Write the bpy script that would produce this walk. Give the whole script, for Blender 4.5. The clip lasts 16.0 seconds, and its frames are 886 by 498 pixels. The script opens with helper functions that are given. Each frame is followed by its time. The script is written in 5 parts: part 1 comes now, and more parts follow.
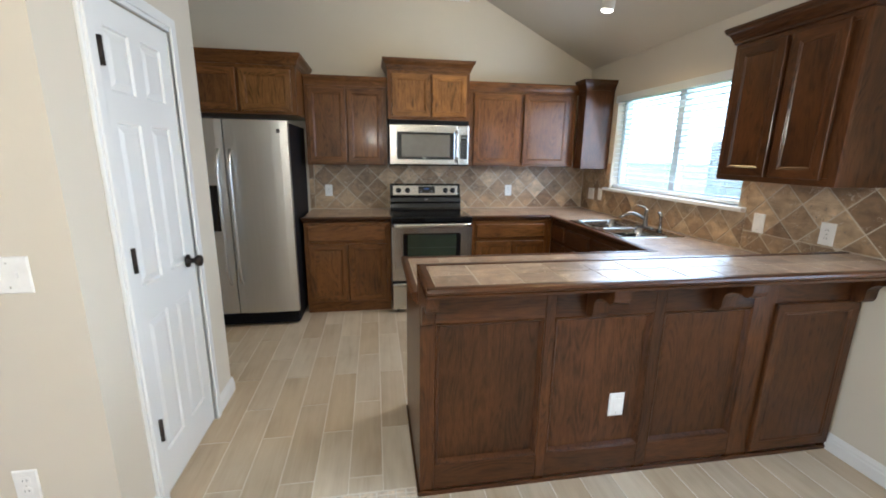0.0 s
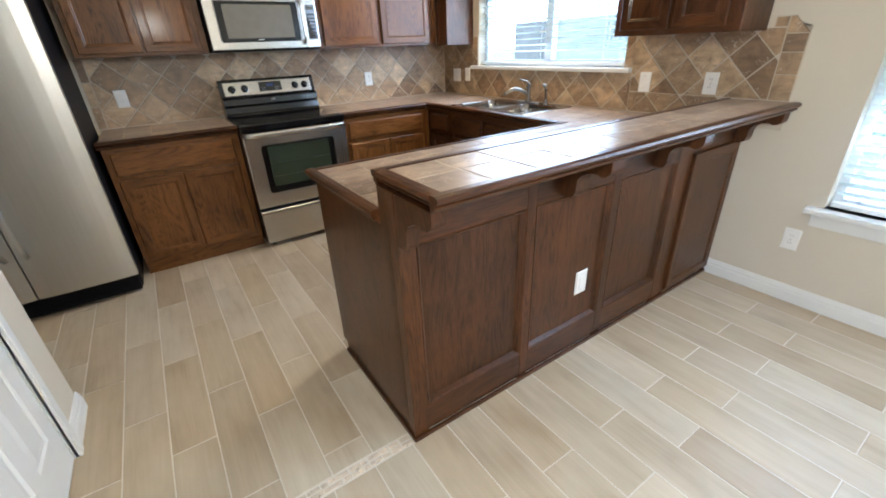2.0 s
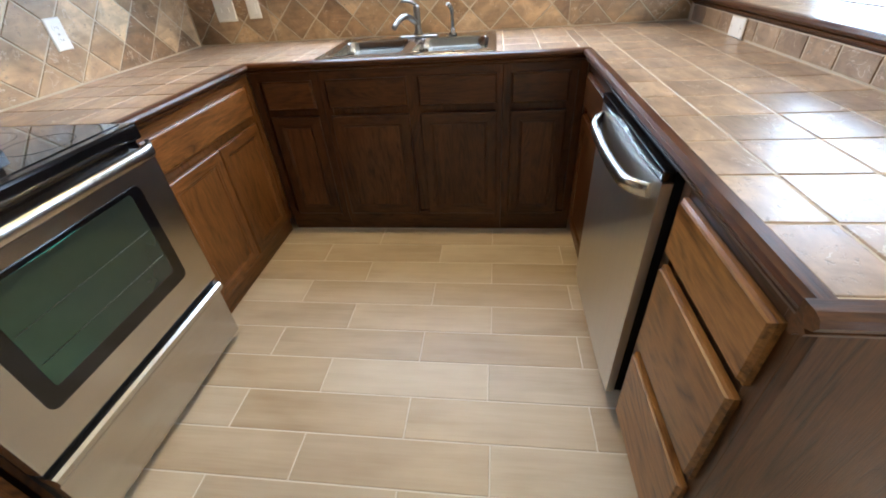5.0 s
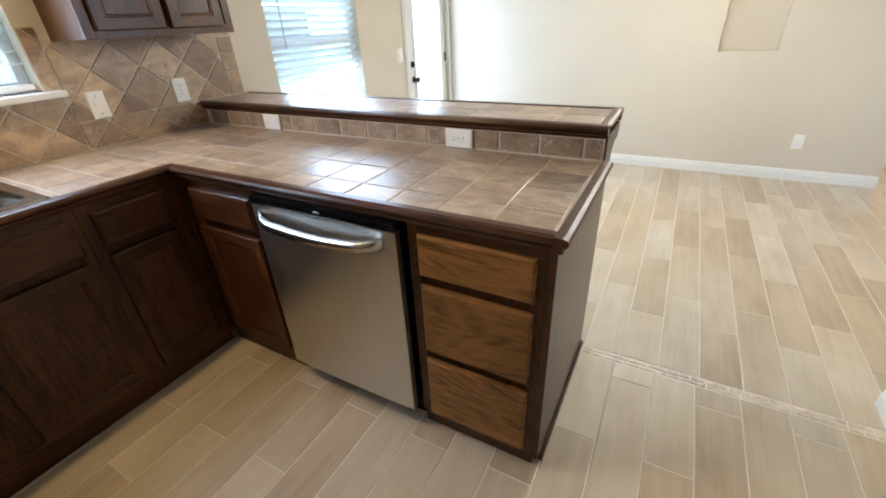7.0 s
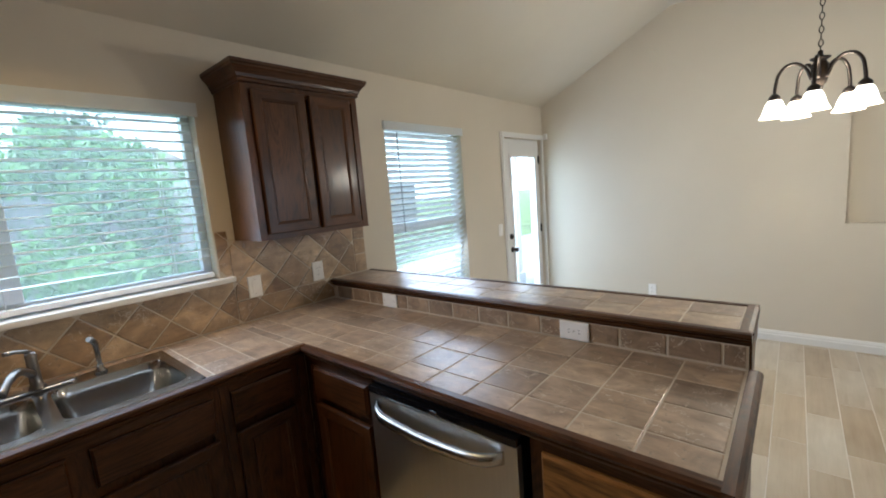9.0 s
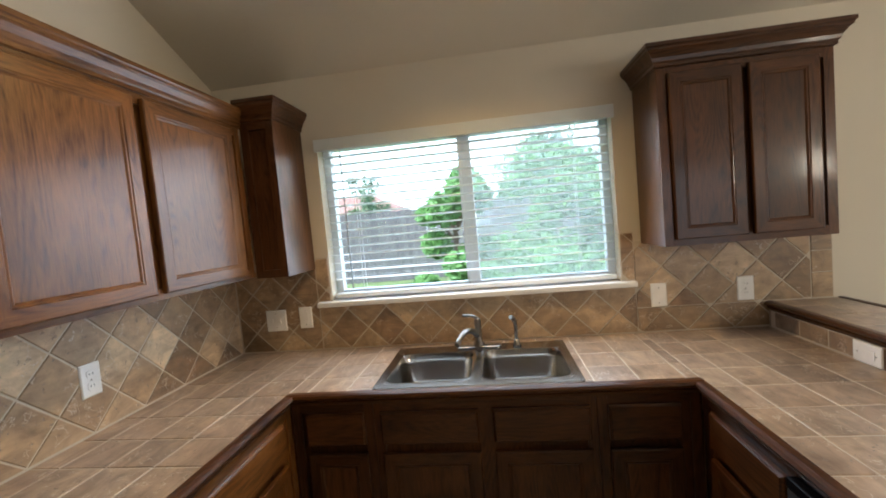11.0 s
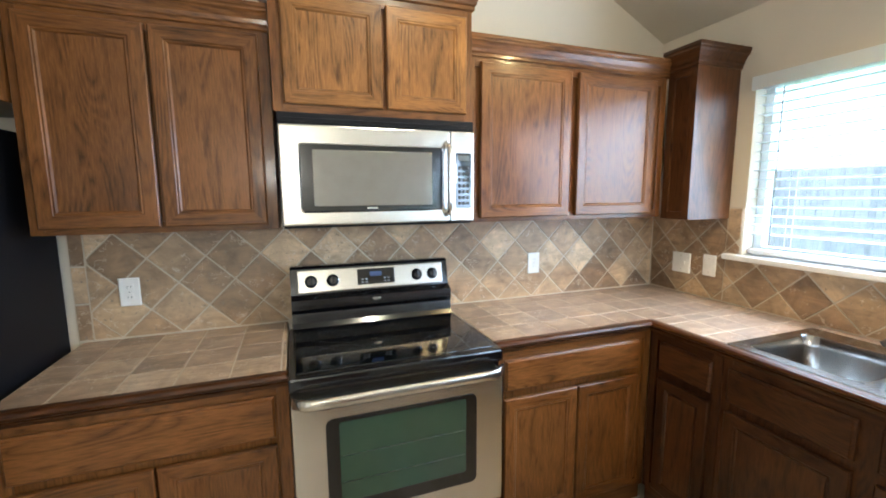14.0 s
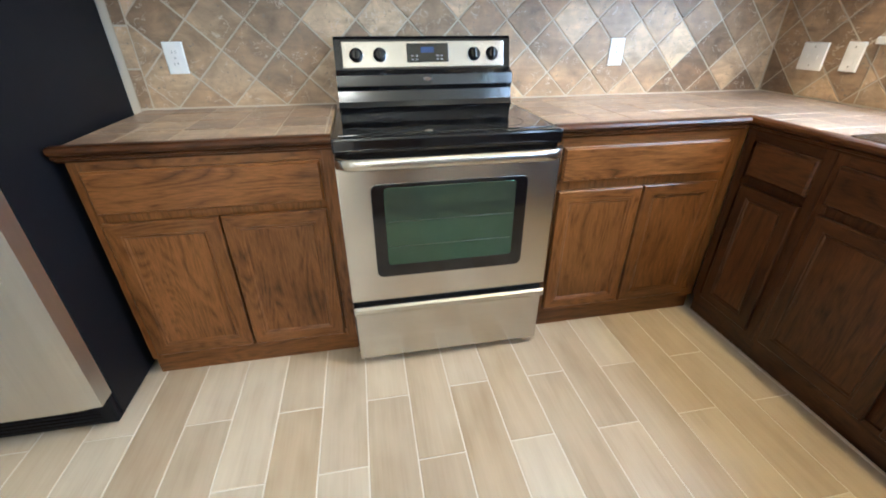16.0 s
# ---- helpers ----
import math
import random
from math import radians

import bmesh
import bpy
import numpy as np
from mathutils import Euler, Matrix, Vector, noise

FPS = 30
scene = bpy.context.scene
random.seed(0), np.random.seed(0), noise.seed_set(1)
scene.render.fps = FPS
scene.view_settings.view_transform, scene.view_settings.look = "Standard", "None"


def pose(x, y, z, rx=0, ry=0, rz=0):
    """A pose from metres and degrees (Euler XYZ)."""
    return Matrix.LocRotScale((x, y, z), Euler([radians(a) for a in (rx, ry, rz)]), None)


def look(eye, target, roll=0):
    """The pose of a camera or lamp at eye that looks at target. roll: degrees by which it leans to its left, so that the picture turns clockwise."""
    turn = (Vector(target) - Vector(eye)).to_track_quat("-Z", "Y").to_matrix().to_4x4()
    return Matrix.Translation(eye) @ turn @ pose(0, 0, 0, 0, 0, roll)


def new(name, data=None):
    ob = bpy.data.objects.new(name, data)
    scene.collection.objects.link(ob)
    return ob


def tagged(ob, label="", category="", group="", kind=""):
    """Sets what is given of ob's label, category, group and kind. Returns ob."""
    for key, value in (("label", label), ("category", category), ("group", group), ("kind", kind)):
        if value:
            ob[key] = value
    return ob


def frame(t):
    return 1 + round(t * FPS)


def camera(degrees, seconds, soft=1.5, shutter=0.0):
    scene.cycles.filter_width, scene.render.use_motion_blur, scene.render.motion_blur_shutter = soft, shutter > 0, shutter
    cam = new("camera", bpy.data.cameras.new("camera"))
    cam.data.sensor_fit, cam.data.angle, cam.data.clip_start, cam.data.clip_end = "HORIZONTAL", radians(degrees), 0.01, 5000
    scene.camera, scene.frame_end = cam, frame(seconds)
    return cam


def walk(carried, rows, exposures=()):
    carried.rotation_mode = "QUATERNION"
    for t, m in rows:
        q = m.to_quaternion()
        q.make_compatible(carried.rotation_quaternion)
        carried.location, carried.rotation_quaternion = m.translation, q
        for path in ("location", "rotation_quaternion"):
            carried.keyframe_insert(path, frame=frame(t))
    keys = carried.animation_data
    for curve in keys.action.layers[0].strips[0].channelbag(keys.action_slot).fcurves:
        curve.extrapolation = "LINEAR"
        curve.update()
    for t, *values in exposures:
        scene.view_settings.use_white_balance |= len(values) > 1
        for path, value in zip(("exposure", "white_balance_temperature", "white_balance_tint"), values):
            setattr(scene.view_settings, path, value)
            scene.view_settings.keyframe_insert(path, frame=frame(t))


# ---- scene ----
cam = camera(94.3, 16.0, soft=1.9)
PATH = [
    (0, (0.18, 0.005, 1.485), (0.5, 1.927, 1.035), 0.8),
    (0.5, (0.21, 0.01, 1.403), (0.593, 1.84, 0.692), 0.4),
    (1, (0.193, 0.062, 1.364), (0.738, 1.788, 0.514), 0.3),
    (1.5, (-0.014, 0.289, 1.364), (0.765, 1.909, 0.488), -0.8),
    (2, (-0.144, 0.552, 1.352), (0.842, 2.05, 0.469), -2.5),
    (2.5, (-0.189, 0.93, 1.333), (1.012, 2.262, 0.449), -3.0),
    (3, (-0.178, 1.286, 1.326), (1.168, 2.41, 0.363), -3.5),
    (3.2, (-0.18, 1.443, 1.332), (1.2, 2.483, 0.344), -3.6),
    (5.3, (0.017, 2.744, 1.262), (1.65, 2.763, 0.107), -4.8),
    (5.5, (0.067, 2.8, 1.259), (1.702, 2.639, 0.118), -5.1),
    (6, (0.164, 2.913, 1.28), (1.681, 2.209, 0.182), -4.9),
    (6.5, (0.172, 3.009, 1.312), (1.355, 1.794, 0.251), -3.4),
    (7, (0.161, 3.119, 1.366), (1.029, 1.602, 0.394), -3.0),
    (7.5, (0.177, 3.141, 1.423), (0.87, 1.424, 0.667), -2.8),
    (8, (0.182, 3.135, 1.491), (0.907, 1.343, 0.98), -3.2),
    (8.2, (0.184, 3.138, 1.502), (0.973, 1.35, 1.075), -3.5),
    (10.3, (0.42, 3.058, 1.556), (2.362, 2.61, 1.408), -4.3),
    (10.5, (0.425, 3.028, 1.553), (2.4, 2.747, 1.414), -4.3),
    (11, (0.369, 2.919, 1.545), (2.349, 3.176, 1.423), -5.2),
    (11.5, (0.276, 2.81, 1.577), (2.134, 3.541, 1.484), -6.1),
    (12, (0.23, 2.668, 1.607), (1.76, 3.951, 1.726), -7.1),
    (12.5, (0.263, 2.518, 1.643), (1.36, 4.162, 1.949), -6.2),
    (13, (0.293, 2.43, 1.628), (1.117, 4.235, 1.879), -4.7),
    (13.5, (0.337, 2.402, 1.571), (1.061, 4.266, 1.531), -2.2),
    (14, (0.364, 2.391, 1.497), (1.036, 4.256, 1.233), -0.4),
    (14.5, (0.404, 2.4, 1.415), (1.019, 4.253, 0.979), -0.1),
    (15, (0.448, 2.411, 1.358), (1.0, 4.2, 0.656), 0.0),
    (15.5, (0.447, 2.401, 1.258), (0.918, 4.151, 0.412), -0.1),
    (16, (0.423, 2.419, 1.227), (0.747, 4.142, 0.265), -0.1),
]
EXPOSURES = [(0.0, 2.08, 4850, 8), (2.5, 2.32, 4830, 8), (3.2, 2.25, 4780, 8), (5.3, 2.78, 4950, 7), (6.5, 2.35, 5050, 7), (7.5, 1.8, 4900, 8), (8.0, 1.3, 4900, 8), (10.5, 1.68, 5400, 10), (12.0, 1.72, 5450, 9), (12.6, 1.85, 5400, 6), (13.2, 2.5, 5100, 6), (14.5, 2.88, 4700, 5), (16.0, 3.25, 4550, 5)]
walk(cam, [(t, look(eye, target, roll)) for t, eye, target, roll in PATH], EXPOSURES)

# ---- world, sun, large lights ----
world = bpy.data.worlds.new("world")
scene.world = world
world.use_nodes = True
wn = world.node_tree
sky = wn.nodes.new("ShaderNodeTexSky")
sky.sky_type, sky.sun_disc = "NISHITA", False
sky.sun_elevation, sky.sun_rotation = radians(54), radians(-39)
sky.air_density, sky.dust_density = 1.0, 3.0
wn.links.new(sky.outputs[0], wn.nodes["Background"].inputs[0])
wn.nodes["Background"].inputs[1].default_value = 0.15


def lamp(name, kind, m, power, colour, **extra):
    data = bpy.data.lights.new(name, kind)
    data.energy, data.color = power, colour
    for key, value in extra.items():
        if key == "size":
            data.shape, data.size, data.size_y = "RECTANGLE", value[0], value[1]
        elif key == "radius":
            data.shadow_soft_size = value
        elif key == "angle":
            data.angle = value
        elif key == "cone":
            data.spot_size, data.spot_blend = radians(value[0]), value[1]
    ob = new(name, data)
    ob.matrix_world = m
    return ob


DAY = (0.93, 0.97, 1.0)
WARM = (1.0, 0.60, 0.20)
lamp("sun", "SUN", look((-4, 5, 9), (0, 0, 0)), 2.5, (1.0, 0.96, 0.9), angle=radians(10))
# daylight of the sky in the openings of the house
lamp("kitchen_window_daylight", "AREA", look((2.41, 3.06, 1.66), (1.41, 3.10, 1.34)), 5.2, DAY, size=(1.45, 0.8))
lamp("dining_window_daylight", "AREA", look((2.40, 0.64, 1.40), (1.40, 0.60, 1.05)), 5.0, DAY, size=(0.80, 1.2))
lamp("back_door_daylight", "AREA", look((2.74, -0.95, 1.05), (0, -0.95, 0.9)), 6, DAY, size=(0.5, 1.6))
# added fill from the west, through an opening that is never in view
lamp("living_fill_daylight", "AREA", look((-4.56, -0.5, 1.35), (0, -0.3, 1.2)), 10, (1.0, 0.97, 0.92), size=(2.4, 1.6))
# lamps of the rooms
lamp("sink_spot_light", "SPOT", look((1.868, 2.985, 2.46), (1.15, 3.0, 0)), 17, WARM, cone=(165, 0.9), radius=0.03)
lamp("ceiling_spot_light", "SPOT", look((1.05, 2.75, 2.86), (0.75, 4.39, 2.1)), 9, (1.0, 0.74, 0.40), cone=(130, 0.9), radius=0.04)
lamp("chandelier_light", "POINT", pose(0.185, 0.20, 1.77), 14, (1.0, 0.79, 0.52), radius=0.12)
lamp("bathroom_light", "POINT", pose(-2.0, -4.2, 2.1), 13, (1.0, 0.66, 0.28), radius=0.08)
lamp("vestibule_light", "POINT", pose(-2.0, -2.9, 2.15), 3.0, (1.0, 0.72, 0.32), radius=0.06)

# ---- materials ----


def material(name):
    mat = bpy.data.materials.new(name)
    mat.use_nodes = True
    nt = mat.node_tree
    return mat, nt, nt.nodes["Principled BSDF"]


def node(nt, kind, **inputs):
    n = nt.nodes.new(kind)
    for key, value in inputs.items():
        key = key.replace("_", " ")
        if isinstance(value, bpy.types.NodeSocket):
            nt.links.new(value, n.inputs[key])
        else:
            n.inputs[key].default_value = value
    return n


def maths(nt, op, a, b=0.0):
    n = nt.nodes.new("ShaderNodeMath")
    n.operation = op
    for i, v in enumerate((a, b)):
        if isinstance(v, bpy.types.NodeSocket):
            nt.links.new(v, n.inputs[i])
        else:
            n.inputs[i].default_value = v
    return n.outputs[0]


def ramp(nt, fac, stops):
    n = nt.nodes.new("ShaderNodeValToRGB")
    nt.links.new(fac, n.inputs[0])
    while len(n.color_ramp.elements) < len(stops):
        n.color_ramp.elements.new(0.5)
    for e, (pos, col) in zip(n.color_ramp.elements, stops):
        e.position, e.color = pos, (*col, 1)
    return n.outputs[0]


def mix(nt, fac, a, b, blend="MIX"):
    n = nt.nodes.new("ShaderNodeMix")
    n.data_type, n.blend_type = "RGBA", blend
    for sock, v in ((n.inputs[0], fac), (n.inputs[6], a), (n.inputs[7], b)):
        if isinstance(v, bpy.types.NodeSocket):
            nt.links.new(v, sock)
        else:
            sock.default_value = v if isinstance(v, float) else (*v, 1)
    return n.outputs[2]


def coords(nt, scale=(1, 1, 1), wander=0.0):
    tc = nt.nodes.new("ShaderNodeTexCoord")
    out = tc.outputs["Object"]
    if wander:
        info = nt.nodes.new("ShaderNodeObjectInfo")
        add = nt.nodes.new("ShaderNodeVectorMath")
        add.operation = "ADD"
        comb = nt.nodes.new("ShaderNodeCombineXYZ")
        for k, f in enumerate((1.0, 1.7, 2.3)):
            nt.links.new(maths(nt, "MULTIPLY", info.outputs["Random"], wander * f), comb.inputs[k])
        nt.links.new(out, add.inputs[0])
        nt.links.new(comb.outputs[0], add.inputs[1])
        out = add.outputs[0]
    mp = nt.nodes.new("ShaderNodeMapping")
    mp.inputs["Scale"].default_value = scale
    nt.links.new(out, mp.inputs[0])
    return mp.outputs[0]


def noise_of(nt, vec, scale, detail=4.0, rough=0.55, distort=0.0):
    return node(nt, "ShaderNodeTexNoise", Vector=vec, Scale=scale, Detail=detail, Roughness=rough, Distortion=distort).outputs[0]


def bump(nt, bsdf, height, strength, distance):
    b = node(nt, "ShaderNodeBump", Height=height, Strength=strength, Distance=distance)
    nt.links.new(b.outputs[0], bsdf.inputs["Normal"])


def randomly(nt):
    return nt.nodes.new("ShaderNodeObjectInfo").outputs["Random"]


def oak(name, along, dark, light, gloss=0.27, coat=0.16, figure=0.2, lines=60.0):
    """Stained oak with the grain along one axis, cathedral figure and open pores."""
    mat, nt, bsdf = material(name)
    s = [9.0, 9.0, 9.0]
    s["xyz".index(along)] = 1.5
    wide = noise_of(nt, coords(nt, s, 7.0), 0.55, 1.5, 0.4, 0.3)
    rings = maths(nt, "POWER", maths(nt, "PINGPONG", maths(nt, "MULTIPLY", wide, lines), 1.0), 0.4)
    s3 = [38.0, 38.0, 38.0]
    s3["xyz".index(along)] = 5.0
    broken = maths(nt, "MULTIPLY", maths(nt, "SUBTRACT", noise_of(nt, coords(nt, s3, 4.0), 1.0, 2.0, 0.5, 0.6), 0.34), 4.5)
    rings = maths(nt, "MINIMUM", maths(nt, "MAXIMUM", rings, broken), 1.0)
    s2 = [150.0, 150.0, 150.0]
    s2["xyz".index(along)] = 13.0
    pores = noise_of(nt, coords(nt, s2, 7.0), 1.5, 3.0, 0.65)
    stain = noise_of(nt, coords(nt, (3, 3, 3), 5.0), 1.0, 3.0)
    fig = maths(nt, "ADD", maths(nt, "MULTIPLY", rings, figure), maths(nt, "MULTIPLY", pores, 0.95 - figure))
    fig = maths(nt, "ADD", fig, maths(nt, "MULTIPLY", maths(nt, "SUBTRACT", stain, 0.5), 0.55))
    mid = tuple((a + b) / 2 for a, b in zip(dark, light))
    col = ramp(nt, fig, ((0.28, dark), (0.56, mid), (0.80, light)))
    vary = maths(nt, "ADD", 0.85, maths(nt, "MULTIPLY", randomly(nt), 0.3))
    comb = nt.nodes.new("ShaderNodeCombineXYZ")
    for k in range(3):
        nt.links.new(vary, comb.inputs[k])
    nt.links.new(mix(nt, 1.0, col, comb.outputs[0], "MULTIPLY"), bsdf.inputs["Base Color"])
    rough = maths(nt, "ADD", gloss, maths(nt, "MULTIPLY", pores, 0.14))
    nt.links.new(rough, bsdf.inputs["Roughness"])
    bsdf.inputs["Specular IOR Level"].default_value = 0.24
    bsdf.inputs["Coat Weight"].default_value = coat
    bsdf.inputs["Coat Roughness"].default_value = 0.12
    bump(nt, bsdf, fig, 0.25, 0.002)
    return mat


def stone(name, tones, rough=0.38, pit=0.5, wander=9.0, coat=0.0):
    """Honed travertine: each tile its own tone, clouds, veins and pits."""
    mat, nt, bsdf = material(name)
    rnd = randomly(nt)
    base = ramp(nt, rnd, [(i / max(1, len(tones) - 1), c) for i, c in enumerate(tones)])
    vec = coords(nt, (1, 1, 1), wander)
    cloud = noise_of(nt, vec, 9.0, 5.0, 0.6, 0.8)
    vein = noise_of(nt, coords(nt, (4, 16, 12), wander), 1.4, 4.0, 0.6, 1.2)
    shade = ramp(nt, maths(nt, "ADD", maths(nt, "MULTIPLY", cloud, 0.6), maths(nt, "MULTIPLY", vein, 0.4)), ((0.34, (0.55, 0.52, 0.49)), (0.5, (0.98, 0.97, 0.96)), (0.66, (1.5, 1.46, 1.38))))
    col = mix(nt, 1.0, base, shade, "MULTIPLY")
    crack = maths(nt, "ABSOLUTE", maths(nt, "SUBTRACT", noise_of(nt, vec, 16.0, 3.0, 0.6, 0.5), 0.5))
    some = maths(nt, "GREATER_THAN", noise_of(nt, vec, 11.0, 1.0), 0.54)
    chalk = maths(nt, "MULTIPLY", maths(nt, "LESS_THAN", crack, 0.009), maths(nt, "MULTIPLY", some, 0.55))
    col = mix(nt, chalk, col, (0.62, 0.53, 0.42))
    pits = noise_of(nt, vec, 55.0, 4.0, 0.75)
    hole = ramp(nt, pits, ((0.33, (0, 0, 0)), (0.40, (1, 1, 1))))
    nt.links.new(mix(nt, hole, (0.2, 0.16, 0.12), col), bsdf.inputs["Base Color"])
    nt.links.new(maths(nt, "ADD", rough - 0.1, maths(nt, "MULTIPLY", cloud, 0.25)), bsdf.inputs["Roughness"])
    bsdf.inputs["Coat Weight"].default_value = coat
    bsdf.inputs["Coat Roughness"].default_value = 0.22
    bump(nt, bsdf, maths(nt, "ADD", hole, maths(nt, "MULTIPLY", cloud, 0.6)), pit, 0.0015)
    return mat


def plank_tile(name, joined=False):
    """Wood-look porcelain plank: pale streaks along y, no two alike."""
    mat, nt, bsdf = material(name)
    rnd = nt.nodes.new("ShaderNodeNewGeometry").outputs["Random Per Island"] if joined else randomly(nt)
    base = ramp(nt, rnd, ((0.0, (0.41, 0.325, 0.22)), (0.25, (0.50, 0.425, 0.315)), (0.5, (0.46, 0.37, 0.25)), (0.75, (0.525, 0.46, 0.355)), (1.0, (0.57, 0.485, 0.36))))
    streak = noise_of(nt, coords(nt, (26, 1.6, 26), 11.0), 1.0, 5.0, 0.6, 0.5)
    cloud = noise_of(nt, coords(nt, (5, 2.2, 5), 11.0), 1.0, 3.0)
    fine = noise_of(nt, coords(nt, (160, 6, 160), 11.0), 1.0, 2.0)
    f = maths(nt, "ADD", maths(nt, "ADD", maths(nt, "MULTIPLY", streak, 0.32), maths(nt, "MULTIPLY", cloud, 0.58)), maths(nt, "MULTIPLY", fine, 0.12))
    shade = ramp(nt, f, ((0.33, (0.76, 0.71, 0.64)), (0.5, (0.98, 0.97, 0.95)), (0.68, (1.16, 1.19, 1.22))))
    nt.links.new(mix(nt, 1.0, base, shade, "MULTIPLY"), bsdf.inputs["Base Color"])
    nt.links.new(maths(nt, "ADD", 0.32, maths(nt, "MULTIPLY", cloud, 0.2)), bsdf.inputs["Roughness"])
    bump(nt, bsdf, f, 0.15, 0.001)
    return mat


def paint(name, colour, rough=0.6, mottle=0.06, texture=0.12, grain=55.0, coat=0.0):
    mat, nt, bsdf = material(name)
    big = noise_of(nt, coords(nt), 1.3, 3.0)
    small = noise_of(nt, coords(nt), grain, 3.0)
    lo, hi = (tuple(c * f for c in colour) for f in (1 - mottle, 1 + mottle))
    nt.links.new(ramp(nt, big, ((0.3, lo), (0.7, hi))), bsdf.inputs["Base Color"])
    nt.links.new(maths(nt, "ADD", rough - 0.05, maths(nt, "MULTIPLY", small, 0.1)), bsdf.inputs["Roughness"])
    bsdf.inputs["Coat Weight"].default_value = coat
    bump(nt, bsdf, small, texture, 0.002)
    return mat


def metal(name, colour, rough=0.28, brush=(4, 260, 4), depth=0.0):
    mat, nt, bsdf = material(name)
    line = noise_of(nt, coords(nt, brush), 1.0, 2.0)
    smear = noise_of(nt, coords(nt, (2, 2, 2)), 1.5, 3.0)
    lo, hi = (tuple(c * f for c in colour) for f in (0.97, 1.02))
    nt.links.new(ramp(nt, line, ((0.3, lo), (0.7, hi))), bsdf.inputs["Base Color"])
    bsdf.inputs["Metallic"].default_value = 1.0
    nt.links.new(maths(nt, "ADD", rough - 0.04, maths(nt, "MULTIPLY", smear, 0.08)), bsdf.inputs["Roughness"])
    if depth:
        bump(nt, bsdf, line, depth, 0.0005)
    return mat


def plain(name, colour, rough=0.4, metallic=0.0, emit=0.0, coat=0.0):
    mat, nt, bsdf = material(name)
    dust = noise_of(nt, coords(nt), 18.0, 4.0)
    lo, hi = (tuple(c * f for c in colour) for f in (0.94, 1.05))
    nt.links.new(ramp(nt, dust, ((0.3, lo), (0.7, hi))), bsdf.inputs["Base Color"])
    nt.links.new(maths(nt, "ADD", rough - 0.04, maths(nt, "MULTIPLY", dust, 0.08)), bsdf.inputs["Roughness"])
    bsdf.inputs["Metallic"].default_value = metallic
    bsdf.inputs["Coat Weight"].default_value = coat
    if emit:
        bsdf.inputs["Emission Color"].default_value = (*colour, 1)
        bsdf.inputs["Emission Strength"].default_value = emit
    return mat


def clear_glass(name, tint=(0.95, 0.98, 0.97)):
    mat, nt, bsdf = material(name)
    clear = node(nt, "ShaderNodeBsdfTransparent", Color=(*tint, 1))
    shine = node(nt, "ShaderNodeBsdfGlossy", Roughness=0.02)
    m = nt.nodes.new("ShaderNodeMixShader")
    m.inputs[0].default_value = 0.06
    nt.links.new(clear.outputs[0], m.inputs[1])
    nt.links.new(shine.outputs[0], m.inputs[2])
    nt.links.new(m.outputs[0], nt.nodes["Material Output"].inputs[0])
    return mat


def thin_slat(name):
    """White vinyl thin enough for daylight to glow through."""
    mat, nt, bsdf = material(name)
    bsdf.inputs["Base Color"].default_value = (0.82, 0.83, 0.83, 1)
    bsdf.inputs["Roughness"].default_value = 0.45
    glow = node(nt, "ShaderNodeBsdfTranslucent", Color=(0.80, 0.85, 0.86, 1))
    m = nt.nodes.new("ShaderNodeMixShader")
    m.inputs[0].default_value = 0.45
    nt.links.new(bsdf.outputs[0], m.inputs[1])
    nt.links.new(glow.outputs[0], m.inputs[2])
    nt.links.new(m.outputs[0], nt.nodes["Material Output"].inputs[0])
    return mat


def mesh_screen(name):
    """Fine grey fly mesh: mostly open, its threads catching the daylight."""
    mat, nt, bsdf = material(name)
    clear = node(nt, "ShaderNodeBsdfTransparent", Color=(1, 1, 1, 1))
    thread = node(nt, "ShaderNodeBsdfTranslucent", Color=(0.72, 0.75, 0.76, 1))
    m = nt.nodes.new("ShaderNodeMixShader")
    m.inputs[0].default_value = 0.15
    nt.links.new(clear.outputs[0], m.inputs[1])
    nt.links.new(thread.outputs[0], m.inputs[2])
    nt.links.new(m.outputs[0], nt.nodes["Material Output"].inputs[0])
    return mat


# one oak as two copies: shaded darker here, lit lighter for the north run
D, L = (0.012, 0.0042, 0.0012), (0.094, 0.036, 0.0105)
OAK = {a: oak("shaded_oak_" + a, a, D, L, figure=0.34, lines=70.0) for a in "xyz"}
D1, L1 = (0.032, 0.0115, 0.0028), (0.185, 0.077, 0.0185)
LIT_OAK = {a: oak("lit_oak_" + a, a, D1, L1, figure=0.34, lines=66.0) for a in "xyz"}
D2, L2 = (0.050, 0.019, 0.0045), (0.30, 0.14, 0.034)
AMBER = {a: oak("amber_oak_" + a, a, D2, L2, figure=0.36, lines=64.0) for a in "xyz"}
SPLASH = stone("travertine_backsplash", ((0.225, 0.15, 0.084), (0.36, 0.255, 0.15), (0.19, 0.123, 0.07), (0.56, 0.43, 0.275), (0.28, 0.188, 0.107), (0.44, 0.325, 0.20), (0.215, 0.14, 0.08)), pit=0.7)
UPSTAND = stone("travertine_upstand", ((0.25, 0.175, 0.115), (0.32, 0.235, 0.155), (0.22, 0.155, 0.10), (0.28, 0.20, 0.13)), pit=0.6)
COUNTER = stone("travertine_counter", ((0.28, 0.20, 0.135), (0.40, 0.305, 0.215), (0.24, 0.175, 0.125), (0.34, 0.25, 0.175), (0.31, 0.235, 0.172)), rough=0.36, pit=0.45, coat=0.35)
PLANK = plank_tile("wood_look_porcelain")
PLANK_FAR = plank_tile("wood_look_porcelain_joined", True)
